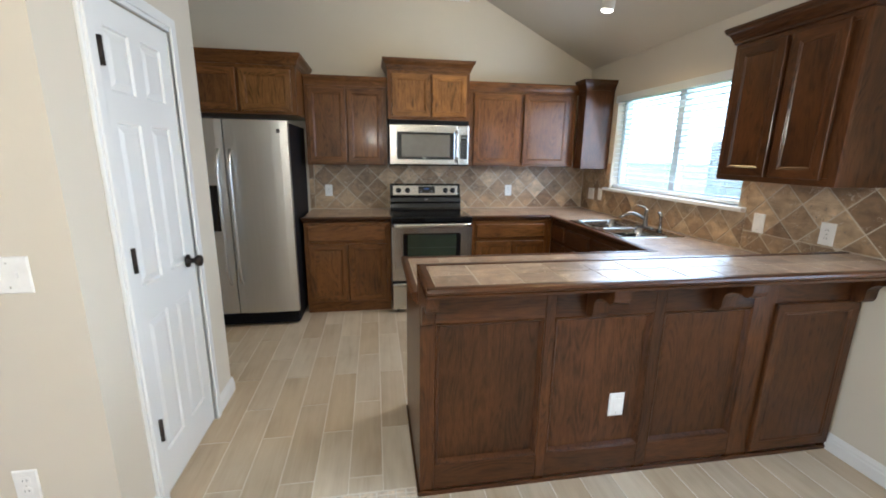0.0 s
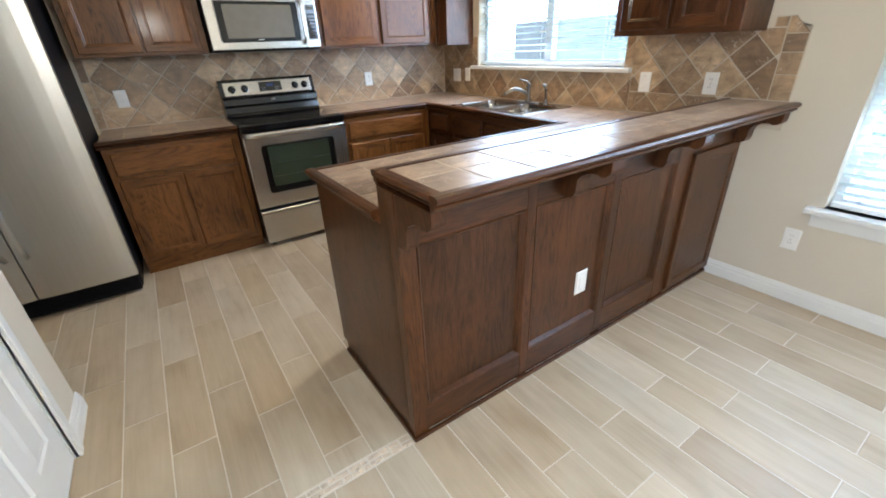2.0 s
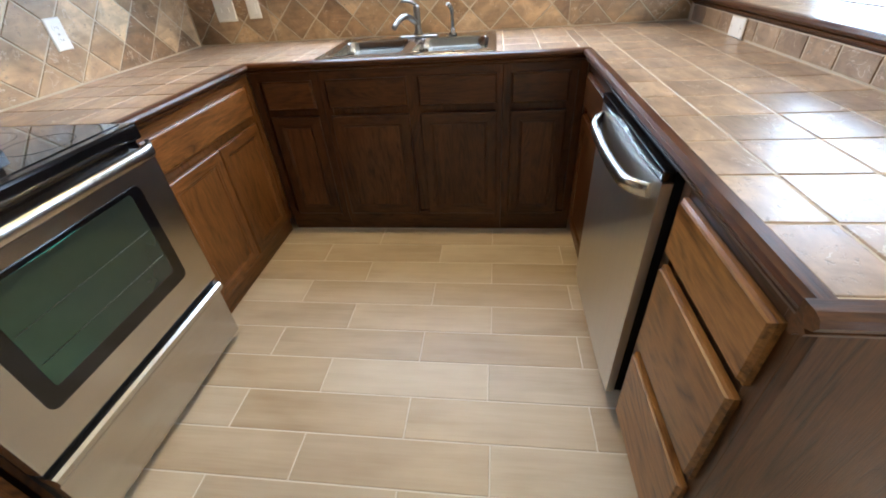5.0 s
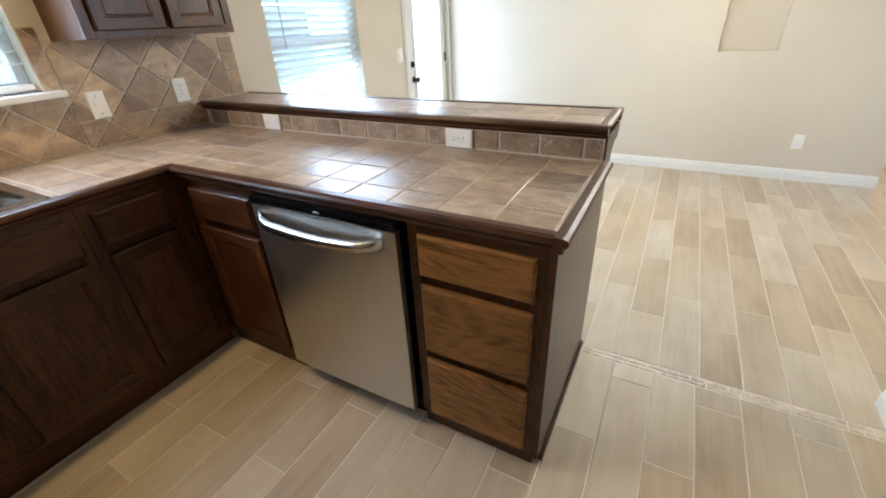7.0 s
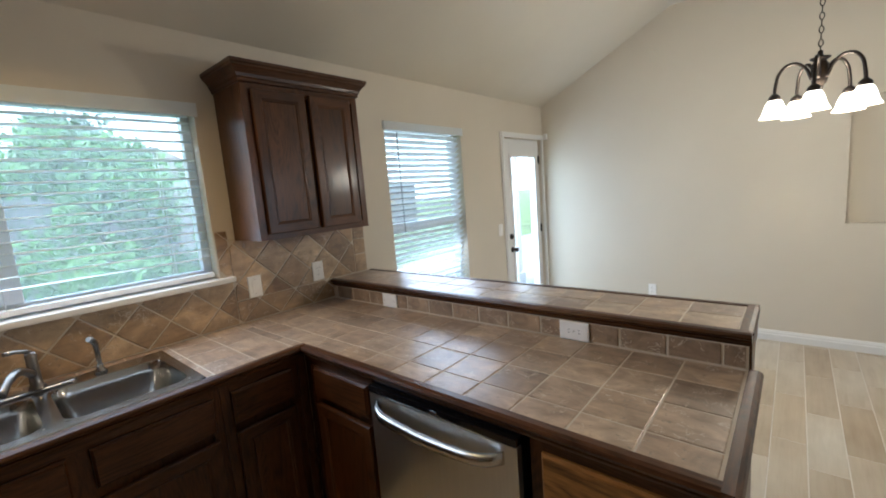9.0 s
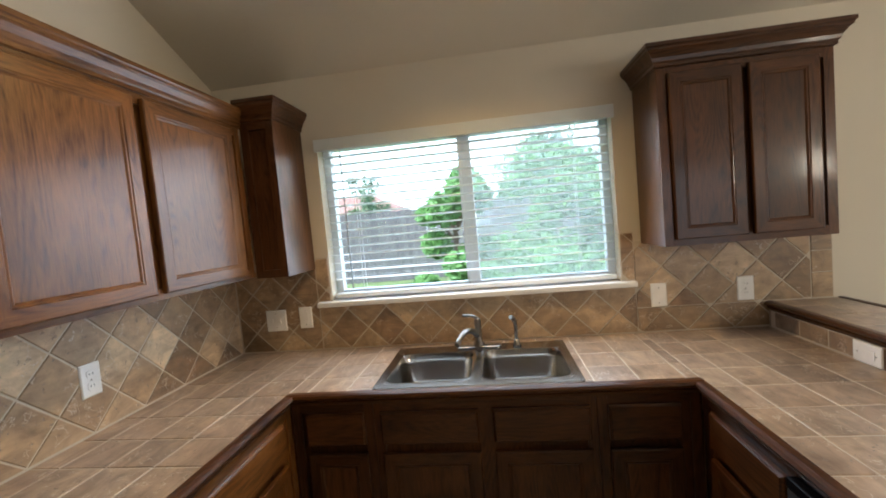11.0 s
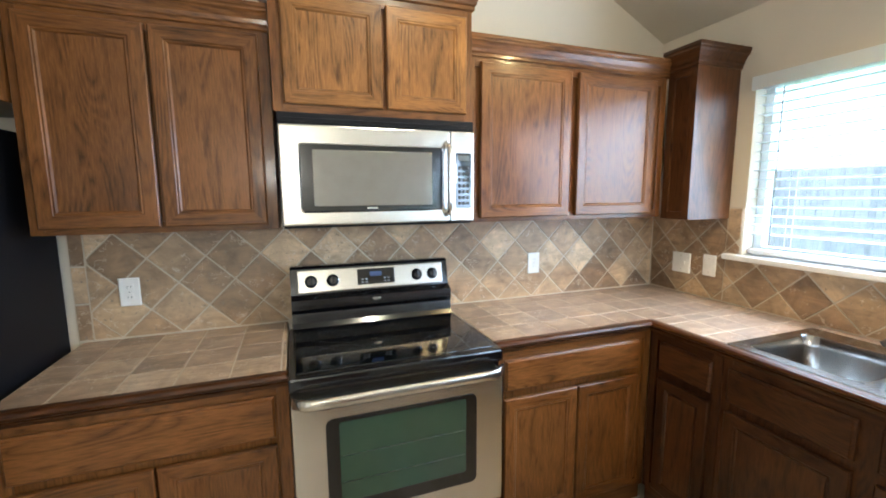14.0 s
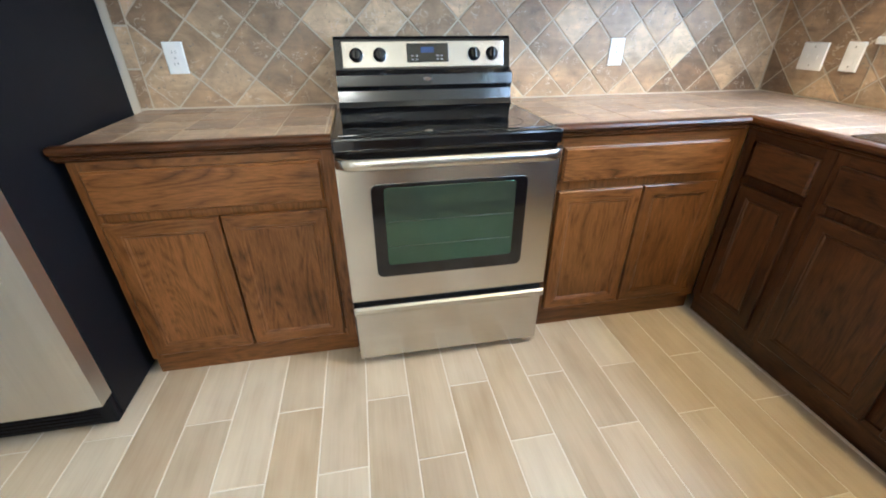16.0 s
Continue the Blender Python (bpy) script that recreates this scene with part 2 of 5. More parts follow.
GROUT = paint("floor_grout", (0.70, 0.65, 0.57), 0.8, 0.1, 0.3, 120)
TAN_GROUT = paint("tan_grout", (0.52, 0.45, 0.345), 0.85, 0.12, 0.3, 150)
DARK_GROUT = paint("counter_grout", (0.52, 0.45, 0.36), 0.8, 0.2, 0.3, 150)
WALL = paint("beige_wall_paint", (0.61, 0.55, 0.445), 0.75, 0.03, 0.25, 70)
CEIL = paint("ceiling_paint", (0.57, 0.52, 0.42), 0.85, 0.03, 0.35, 60)
GOLD = paint("gold_wall_paint", (0.66, 0.47, 0.21), 0.7, 0.04, 0.2, 60)
WHITE = paint("white_trim_paint", (0.74, 0.73, 0.70), 0.4, 0.02, 0.05, 40)
PLASTIC = plain("white_plastic", (0.82, 0.80, 0.76), 0.35)
SLOT = plain("dark_slot", (0.05, 0.045, 0.04), 0.6)
VINYL = plain("white_vinyl", (0.82, 0.84, 0.85), 0.4)
STEEL = metal("brushed_steel_upright", (0.63, 0.625, 0.61), 0.34, (120, 120, 3))
STEEL_H = metal("brushed_steel_level", (0.55, 0.53, 0.49), 0.25, (1.5, 40, 40))
SLAT = thin_slat("blind_slat")
SCREEN = mesh_screen("insect_screen")
SINK = metal("sink_steel", (0.40, 0.385, 0.36), 0.17, (120, 120, 120), 0.03)
NICKEL = metal("brushed_nickel", (0.24, 0.225, 0.205), 0.28, (60, 60, 60), 0.0)
CHROME = metal("chrome", (0.78, 0.78, 0.78), 0.12, (60, 60, 60), 0.0)
BLACK = plain("black_enamel", (0.004, 0.004, 0.005), 0.14, coat=0.2)
BLACK_MATT = paint("black_textured_steel", (0.006, 0.0065, 0.009), 0.5, 0.1, 0.3, 220)
BLACK_MATT.node_tree.nodes["Principled BSDF"].inputs["Specular IOR Level"].default_value = 0.15
BLACK_GLASS = plain("black_ceramic_glass", (0.003, 0.0035, 0.004), 0.05, coat=0.5)
WINDOW_GREY = plain("microwave_screen", (0.135, 0.125, 0.105), 0.25, coat=0.6)
OVEN_GLASS = plain("oven_window", (0.030, 0.036, 0.026), 0.06, coat=0.4)
oven_bsdf = OVEN_GLASS.node_tree.nodes["Principled BSDF"]
oven_nt = OVEN_GLASS.node_tree
film = maths(oven_nt, "ADD", 470.0, maths(oven_nt, "MULTIPLY", noise_of(oven_nt, coords(oven_nt), 2.6, 1.0), 90.0))
oven_nt.links.new(film, oven_bsdf.inputs["Thin Film Thickness"])
oven_bsdf.inputs["Thin Film IOR"].default_value = 1.6
oven_bsdf.inputs["Specular IOR Level"].default_value = 1.0
BRONZE = plain("oil_rubbed_bronze", (0.035, 0.027, 0.022), 0.4, 0.8)
DISPLAY = plain("blue_display", (0.03, 0.045, 0.10), 0.2, emit=0.05)
GLASS = clear_glass("window_glass")
SHADE = plain("frosted_glass_lit", (1.0, 0.86, 0.62), 0.5, emit=1.6)
BULB = plain("lit_lamp_face", (1.0, 0.86, 0.62), 0.5, emit=2.5)
GRASS = paint("lawn_grass", (0.13, 0.18, 0.06), 0.9, 0.35, 0.8, 30)
FENCE = oak("weathered_fence", "z", (0.10, 0.095, 0.095), (0.24, 0.225, 0.22), 0.7, 0.0, 0.2)
LEAF = plain("tree_leaf", (0.115, 0.25, 0.055), 0.6)
LEAF_DARK = plain("shrub_leaf", (0.06, 0.13, 0.045), 0.6)
BARK = paint("bark", (0.13, 0.09, 0.06), 0.9, 0.3, 0.8, 40)
ROOF = paint("shingle_roof", (0.20, 0.17, 0.15), 0.9, 0.2, 0.6, 30)
ROOF_RED = paint("red_shingle_roof", (0.27, 0.15, 0.12), 0.9, 0.2, 0.6, 30)
BRICK = paint("house_brick", (0.34, 0.20, 0.15), 0.9, 0.2, 0.6, 30)
CARPET = paint("beige_carpet", (0.36, 0.29, 0.21), 0.95, 0.12, 1.0, 180)

# ---- mesh helpers ----
TURN_EAST = pose(0, 0, 0, 0, 0, -90)
TURN_SOUTH = pose(0, 0, 0, 0, 0, 180)
STRAIGHT = Matrix()


def box(bm, x0, x1, y0, y1, z0, z1, bevel=0.0, slot=0, m=None):
    """A box between the given faces, its edges rounded, added to bm."""
    tmp = bmesh.new()
    bmesh.ops.create_cube(tmp, size=1, matrix=Matrix.LocRotScale(((x0 + x1) / 2, (y0 + y1) / 2, (z0 + z1) / 2), None, (abs(x1 - x0), abs(y1 - y0), abs(z1 - z0))))
    if bevel:
        bmesh.ops.bevel(tmp, geom=tmp.edges[:], offset=min(bevel, 0.45 * min(abs(x1 - x0), abs(y1 - y0), abs(z1 - z0))), segments=2, affect="EDGES", profile=0.6)
    join(bm, tmp, slot, m)
    return bm


def join(bm, tmp, slot=0, m=None):
    if m is not None:
        tmp.transform(m)
    made = [bm.verts.new(v.co) for v in tmp.verts]
    tmp.verts.index_update()
    for f in tmp.faces:
        g = bm.faces.new([made[v.index] for v in f.verts])
        g.material_index, g.smooth = slot, f.smooth
    tmp.free()


def boxes(*rows, bevel=0.0):
    bm = bmesh.new()
    for r in rows:
        box(bm, *r, bevel=bevel)
    return bm


def loft(bm, rings, cap_start=True, cap_end=True, slot=0, smooth=False):
    """Skin closed rings of equal count."""
    vs = [[bm.verts.new(p) for p in ring] for ring in rings]
    n = len(vs[0])
    for a, b in zip(vs, vs[1:]):
        for i in range(n):
            f = bm.faces.new((a[i], a[(i + 1) % n], b[(i + 1) % n], b[i]))
            f.material_index, f.smooth = slot, smooth
    if cap_start:
        bm.faces.new(vs[0][::-1]).material_index = slot
    if cap_end:
        bm.faces.new(vs[-1]).material_index = slot
    return bm


def turned(bm, profile, centre=(0, 0, 0), n=20, m=None, slot=0):
    """A shape of revolution round z from (radius, height) pairs."""
    tmp = bmesh.new()
    rings = [[(r * math.cos(2 * math.pi * k / n), r * math.sin(2 * math.pi * k / n), z) for k in range(n)] for r, z in profile]
    loft(tmp, rings, smooth=True)
    tmp.transform((m if m is not None else Matrix()))
    tmp.transform(Matrix.Translation(centre))
    join(bm, tmp, slot)
    return bm


def tube(bm, points, radius, n=10, slot=0):
    """A round bar along points; radius may be one number or one for each point."""
    pts = [Vector(p) for p in points]
    radii = radius if isinstance(radius, (list, tuple)) else [radius] * len(pts)
    rings = []
    side = None
    for i, p in enumerate(pts):
        d = (pts[min(i + 1, len(pts) - 1)] - pts[max(i - 1, 0)]).normalized()
        if side is None:
            side = d.orthogonal().normalized()
        side = (side - d * side.dot(d)).normalized()
        up = d.cross(side)
        rings.append([p + radii[i] * (math.cos(2 * math.pi * k / n) * side + math.sin(2 * math.pi * k / n) * up) for k in range(n)])
    return loft(bm, rings, slot=slot, smooth=True)


def arc(fn, n=12):
    return [fn(i / n) for i in range(n + 1)]


def strip(bm, profile, p0, p1, out, slot=0):
    """A moulding: (outward, up) profile run from p0 to p1, facing out."""
    o = Vector(out)
    a = [Vector(p0) + o * d + Vector((0, 0, z)) for d, z in profile]
    b = [Vector(p1) + o * d + Vector((0, 0, z)) for d, z in profile]
    loft(bm, [a, b], slot=slot)
    return bm


def thing(name, at, label="", category="", group="", kind=""):
    ob = new(name)
    ob.empty_display_size = 0.1
    ob.location = at
    return tagged(ob, label, category, group, kind)


def mesh_of(name, bm, mats):
    bmesh.ops.recalc_face_normals(bm, faces=bm.faces[:])
    data = bpy.data.meshes.new(name)
    bm.to_mesh(data)
    bm.free()
    for mt in mats if isinstance(mats, (list, tuple)) else [mats]:
        data.materials.append(mt)
    return data


def part(name, bm, mats, parent, label=""):
    """Link a bmesh in world coordinates as one mesh object under a thing or part."""
    ob = new(name, mesh_of(name, bm, mats))
    ob.parent = parent
    if parent is not None and parent.type == "EMPTY":
        ob.matrix_parent_inverse = Matrix.Translation(-parent.location)
    return tagged(ob, label)


def structure(name, bm, mats, label, category=""):
    return tagged(new(name, mesh_of(name, bm, mats)), label, category, "", "structure")


def rounded(x0, x1, y0, y1, r, z, n=5):
    """A rounded rectangle as a ring of points."""
    out = []
    for cx, cy, a in ((x1 - r, y1 - r, 0), (x0 + r, y1 - r, 90), (x0 + r, y0 + r, 180), (x1 - r, y0 + r, 270)):
        for k in range(n + 1):
            t = radians(a + 90 * k / n)
            out.append((cx + r * math.cos(t), cy + r * math.sin(t), z))
    return out

# ---- the large structure ----
NORTH, EAST, SOUTH = 4.39, 2.50, -1.345
PANTRY = -0.745
SPRING, FLAT = 2.38, 3.035

structure("floor", boxes((-4.7, 2.65, -2.46, 4.54, -0.12, -0.0016)), GROUT, "floor of pale wood-look porcelain planks with light grout", "floor")
structure("hall_floor", boxes((-4.7, 2.65, -5.4, -2.46, -0.12, -0.002)), CARPET, "beige carpet of the hall floor", "floor")


def wall_run(lo, hi, top, holes):
    """Rectangles (a0, a1, z0, z1) that leave the holes (a0, a1, z0, z1) free."""
    out, a = [], lo
    for h0, h1, z0, z1 in sorted(holes):
        if h0 > a:
            out.append((a, h0, 0, top))
        if z0 > 0:
            out.append((h0, h1, 0, z0))
        if z1 < top:
            out.append((h0, h1, z1, top))
        a = h1
    out.append((a, hi, 0, top))
    return out


EAST_HOLES = [(2.315, 3.825, 1.18, 2.035), (0.20, 1.085, 0.55, 2.045), (-1.290, -0.485, 0.0, 2.02)]
structure("wall_east", boxes(*[(EAST, 2.66, a, b, z0, z1) for a, b, z0, z1 in wall_run(SOUTH - 0.15, NORTH + 0.15, 2.44, EAST_HOLES)]), WALL, "beige painted wall with two windows and a glazed door", "wall")
structure("wall_north", boxes((-1.57, EAST, NORTH, 4.54, 0, 3.12)), WALL, "beige painted gable wall behind the cooking range", "wall")
niche = wall_run(-1.39, EAST, 3.12, [(-0.46, -0.045, 1.03, 1.99)])
bm = boxes(*[(a, b, SOUTH - 0.15, SOUTH, z0, z1) for a, b, z0, z1 in niche])
box(bm, -0.46, -0.035, SOUTH - 0.15, SOUTH - 0.10, 1.03, 1.99)
structure("wall_south", bm, WALL, "beige painted dining wall with a recessed niche", "wall")
bm = boxes(*[(PANTRY - 0.11, PANTRY, a, b, z0, z1) for a, b, z0, z1 in wall_run(1.41, 2.53, 3.12, [(1.660, 2.245, 0.0, 2.015)])])
structure("wall_pantry", bm, WALL, "beige painted wall with the pantry door", "wall")
structure("wall_living", boxes((-4.6, PANTRY - 0.11, 1.41, 1.52, 0, 3.12)), WALL, "beige painted wall corner towards the living room", "wall")
structure("wall_pantry_back", boxes((-1.57, PANTRY - 0.11, 2.42, 2.53, 0, 3.12)), WALL, "beige painted side of the pantry closet", "wall")
structure("wall_fridge", boxes((-1.57, -1.43, 2.53, NORTH, 0, 3.12)), WALL, "beige painted wall beside the refrigerator", "wall")
# unseen closing wall, its opening added for the fill lamp
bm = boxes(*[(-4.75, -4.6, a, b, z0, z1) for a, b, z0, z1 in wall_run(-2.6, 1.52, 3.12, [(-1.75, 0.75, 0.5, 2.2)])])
structure("wall_west", bm, WALL, "unseen beige wall added to close the living room", "wall")

# hall: an arched opening, a vestibule and a bathroom behind
bm = bmesh.new()
box(bm, -4.6, -2.62, -2.58, -2.46, 0, 3.12)
arch = arc(lambda t: (-2.62 + 1.23 * t, -2.46, 2.04 + 0.12 * math.sin(math.pi * t)), 14)
ring = arch + [(-1.39, -2.46, 3.12), (-2.62, -2.46, 3.12)]
loft(bm, [ring, [(x, -2.58, z) for x, y, z in ring]])
box(bm, -1.39, -1.27, -3.25, SOUTH - 0.15, 0, 3.12)
box(bm, -4.6, -2.62, -3.25, -2.58, 0, 3.12)
structure("wall_hall", bm, WALL, "beige hall walls with an arched opening", "wall")
bm = boxes(*[(a, b, -3.37, -3.25, z0, z1) for a, b, z0, z1 in wall_run(-2.62, -1.27, 2.4, [(-2.37, -1.55, 0, 1.93)])])
structure("wall_vestibule", bm, WALL, "golden-lit wall with the bathroom doorway", "wall")
bm = boxes((-3.1, -1.27, -5.3, -5.2, 0, 2.4), (-3.2, -3.1, -5.3, -3.37, 0, 2.4), (-1.27, -1.15, -5.3, -3.25, 0, 2.4))
structure("wall_bathroom", bm, GOLD, "gold painted walls of the bathroom", "wall")

bm = bmesh.new()
prof = [(2.68, SPRING - 0.09), (1.18, FLAT), (-4.75, FLAT), (-4.75, FLAT + 0.1), (1.22, FLAT + 0.1), (2.68, SPRING + 0.05)]
loft(bm, [[(x, SOUTH - 1.15, z) for x, z in prof], [(x, 4.54, z) for x, z in prof]])
structure("ceiling", bm, CEIL, "beige vaulted ceiling sloping down to the window wall", "ceiling")
structure("ceiling_hall", boxes((-3.2, -1.15, -5.3, -2.52, 2.4, 2.5)), CEIL, "low ceiling of the hall and bathroom", "ceiling")

# trim
BASE = [(0, 0), (0.015, 0), (0.015, 0.055), (0.011, 0.062), (0.011, 0.074), (0.006, 0.084), (0.004, 0.092), (0, 0.094)]


def baseboard(p0, p1, out, suffix):
    bm = bmesh.new()
    strip(bm, BASE, p0, p1, out)
    structure("baseboard_" + suffix, bm, WHITE, "white moulded baseboard along the wall foot", "baseboard")


baseboard((EAST, -0.43, 0), (EAST, 1.535, 0), (-1, 0, 0), "east")
baseboard((-1.39, SOUTH, 0), (EAST, SOUTH, 0), (0, 1, 0), "south")
baseboard((PANTRY, 1.394, 0), (PANTRY, 1.601, 0), (1, 0, 0), "pantry_near")
baseboard((PANTRY, 2.304, 0), (PANTRY, 2.546, 0), (1, 0, 0), "pantry_far")
baseboard((-4.6, 1.41, 0), (PANTRY, 1.41, 0), (0, -1, 0), "living")
baseboard((-1.43, 2.53, 0), (PANTRY, 2.53, 0), (0, 1, 0), "kitchen")
baseboard((-2.62, -3.25, 0), (-2.44, -3.25, 0), (0, 1, 0), "hall")
baseboard((-2.62, -2.46, 0), (-4.6, -2.46, 0), (0, 1, 0), "arch")
bm = bmesh.new()
CROWN = [(0, 0), (0, -0.088), (0.010, -0.088), (0.013, -0.075), (0.024, -0.065), (0.046, -0.034), (0.058, -0.022), (0.066, -0.010), (0.070, 0)]
strip(bm, CROWN, (-1.42, NORTH, FLAT), (1.14, NORTH, FLAT), (0, -1, 0))
structure("trim_crown", bm, WHITE, "white crown moulding below the flat ceiling", "moulding")

# ---- windows ----


def sash_window(name, y0, y1, z0, z1, split, label, slat_tilt, cord_y):
    """A white vinyl window in the east wall with sill and blinds."""
    bm = bmesh.new()
    x0, x1 = 2.575, 2.625
    for r in ((y0, y0 + 0.04, z0, z1), (y1 - 0.04, y1, z0, z1), (y0 + 0.04, y1 - 0.04, z0, z0 + 0.045), (y0 + 0.04, y1 - 0.04, z1 - 0.04, z1)):
        box(bm, x0, x1, *r, bevel=0.004)
    win = structure(name, bm, VINYL, label, "window")
    bm = bmesh.new()
    if split[0] == "y":
        box(bm, x0 - 0.005, x1 + 0.005, split[1] - 0.035, split[1] + 0.035, z0 + 0.045, z1 - 0.04, bevel=0.004)
        panes = ((y0 + 0.04, split[1] - 0.035, z0 + 0.045, z1 - 0.04), (split[1] + 0.035, y1 - 0.04, z0 + 0.045, z1 - 0.04))
    else:
        box(bm, x0 - 0.005, x1 + 0.005, y0 + 0.04, y1 - 0.04, split[1] - 0.03, split[1] + 0.03, bevel=0.004)
        panes = ((y0 + 0.04, y1 - 0.04, z0 + 0.045, split[1] - 0.03), (y0 + 0.04, y1 - 0.04, split[1] + 0.03, z1 - 0.04))
    part("meeting_rail", bm, VINYL, win)
    for a, b, c, d in panes:
        pane = part("pane", boxes((2.597, 2.603, a, b, c, d)), GLASS, win)
        pane.visible_shadow = False
    # blinds
    blind = thing("window_blind", (2.54, (y0 + y1) / 2, z0), "white horizontal slat blind lowered over the window", "blind", "window blinds")
    bm = boxes((2.505, 2.555, y0 + 0.012, y1 - 0.012, z1 - 0.045, z1 - 0.002), bevel=0.003)
    part("headrail", bm, SLAT, blind)
    val = boxes((2.478, 2.49, y0 - 0.01, y1 + 0.01, z1 - 0.05, z1 + 0.012), bevel=0.003)
    box(val, 2.49, 2.503, y0 - 0.01, y0 + 0.002, z1 - 0.05, z1 + 0.012)
    box(val, 2.49, 2.503, y1 - 0.002, y1 + 0.01, z1 - 0.05, z1 + 0.012)
    part("valance", val, SLAT, blind)
    bm = bmesh.new()
    w = 0.0235
    curve = [(-w, -0.002), (-w * 0.5, 0.001), (0, 0.002), (w * 0.5, 0.001), (w, -0.002)]
    prof = curve + [(a, b - 0.0025) for a, b in reversed(curve)]
    half = (y1 - y0) / 2 - 0.014
    loft(bm, [[(a, -half, b) for a, b in prof], [(a, half, b) for a, b in prof]], smooth=False)
    data = mesh_of("slat", bm, SLAT)
    n = int((z1 - z0 - 0.1) / 0.0445)
    for k in range(n):
        s = new("slat", data)
        s.parent = blind
        s.matrix_parent_inverse = Matrix.Translation(-blind.location)
        s.matrix_basis = pose(2.535, (y0 + y1) / 2, z1 - 0.075 - 0.0445 * k, 0, slat_tilt + random.uniform(-1.5, 1.5), 0)
    part("bottom_rail", boxes((2.512, 2.558, y0 + 0.014, y1 - 0.014, z0 + 0.012, z0 + 0.034), bevel=0.003), VINYL, blind)
    for f in (0.12, 0.5, 0.88):
        y = y0 + (y1 - y0) * f
        for dx in (-0.024, 0.024):
            bm = bmesh.new()
            tube(bm, [(2.535 + dx, y, z0 + 0.03), (2.535 + dx, y, z1 - 0.05)], 0.0012, 5)
            part("ladder_cord", bm, VINYL, blind)
    bm = bmesh.new()
    tube(bm, [(2.497, cord_y, z1 - 0.06), (2.496, cord_y, max(z0 + 0.06, z1 - 0.80))], 0.004, 8)
    part("tilt_wand", bm, plain("grey_wand", (0.35, 0.38, 0.4), 0.3), blind)
    return win


window_1 = sash_window("window_1", 2.315, 3.825, 1.18, 2.035, ("y", 3.05), "white sliding kitchen window above the sink", 4, 3.70)
window_2 = sash_window("window_2", 0.20, 1.085, 0.55, 2.045, ("z", 1.28), "tall white single-hung dining window", 38, 0.965)
for win, rect in ((window_1, (2.352, 3.02, 1.222, 1.998)), (window_2, (0.238, 1.047, 0.592, 1.255))):
    screen_mesh = part("insect_screen", boxes((2.631, 2.6315, *rect)), SCREEN, win, "fine grey insect screen")
    screen_mesh.visible_shadow = False
bm = boxes((2.455, 2.575, 2.25, 3.90, 1.152, 1.180), bevel=0.006)
part("window_sill", bm, WHITE, window_1)
bm = boxes((2.44, 2.575, 0.135, 1.15, 0.522, 0.550), bevel=0.007)
part("window_sill", bm, WHITE, window_2)
part("window_apron", boxes((2.482, 2.499, 0.165, 1.12, 0.452, 0.521), bevel=0.004), WHITE, window_2)

# ---- doors ----


def casing(bm, axis, face, out, a0, a1, top, w=0.062):
    """A door casing of two legs and a head on a wall face."""
    for p, q in (((a0 - w, a0), (0, top + w)), ((a1, a1 + w), (0, top + w)), ((a0, a1), (top, top + w))):
        for d, g in ((0.014, 0.0), (0.022, 0.016)):
            lo, hi = sorted((face, face + out * d))
            u0, u1 = p[0] + (g if p[1] == a0 else 0.0), p[1] - (g if p[0] == a1 else 0.0)
            z0, z1 = q[0], q[1]
            if g and p == (a0, a1):
                z0 += g
            if axis == "x":
                box(bm, lo, hi, u0, u1, z0, z1, bevel=0.004)
            else:
                box(bm, u0, u1, lo, hi, z0, z1, bevel=0.004)
    return bm


bm = casing(bmesh.new(), "x", PANTRY, 1, 1.665, 2.24, 2.012)
box(bm, PANTRY - 0.11, PANTRY, 1.66, 1.664, 0, 2.012)
box(bm, PANTRY - 0.11, PANTRY, 2.241, 2.245, 0, 2.012)
frame_1 = structure("trim_pantry_door", bm, WHITE, "white moulded casing round the pantry door", "door frame")


def panel_door(name, m, width, height, rows, label):
    """A moulded six-panel door: local x along the width, front to -y."""
    bm = bmesh.new()
    cols = ((0.085, width / 2 - 0.04), (width / 2 + 0.04, width - 0.085))
    t = 0.035
    box(bm, 0, width, 0.008, t, 0.008, height)
    # stiles and rails proud of the sunk field
    us = [0, cols[0][0], cols[0][1], cols[1][0], cols[1][1], width]
    for a, b in ((us[0], us[1]), (us[2], us[3]), (us[4], us[5])):
        box(bm, a, b, 0, 0.009, 0.008, height, bevel=0.0)
    zs = [0.008] + [z for r in rows for z in r] + [height]
    for a, b in zip(zs[0::2], zs[1::2]):
        for c in cols:
            box(bm, c[0], c[1], 0, 0.009, a, b)
    tmp = bmesh.new()
    for c in cols:
        for z0, z1 in rows:
            g, h = 0.012, 0.034
            rings = [[(c[0] + e, y, z0 + e), (c[1] - e, y, z0 + e), (c[1] - e, y, z1 - e), (c[0] + e, y, z1 - e)] for e, y in ((0, 0.0), (g * 0.5, 0.0105), (g, 0.0075), (h, 0.001))]
            loft(tmp, rings, cap_start=False)
    join(bm, tmp)
    bm.transform(m)
    return structure(name, bm, WHITE, label, "door")


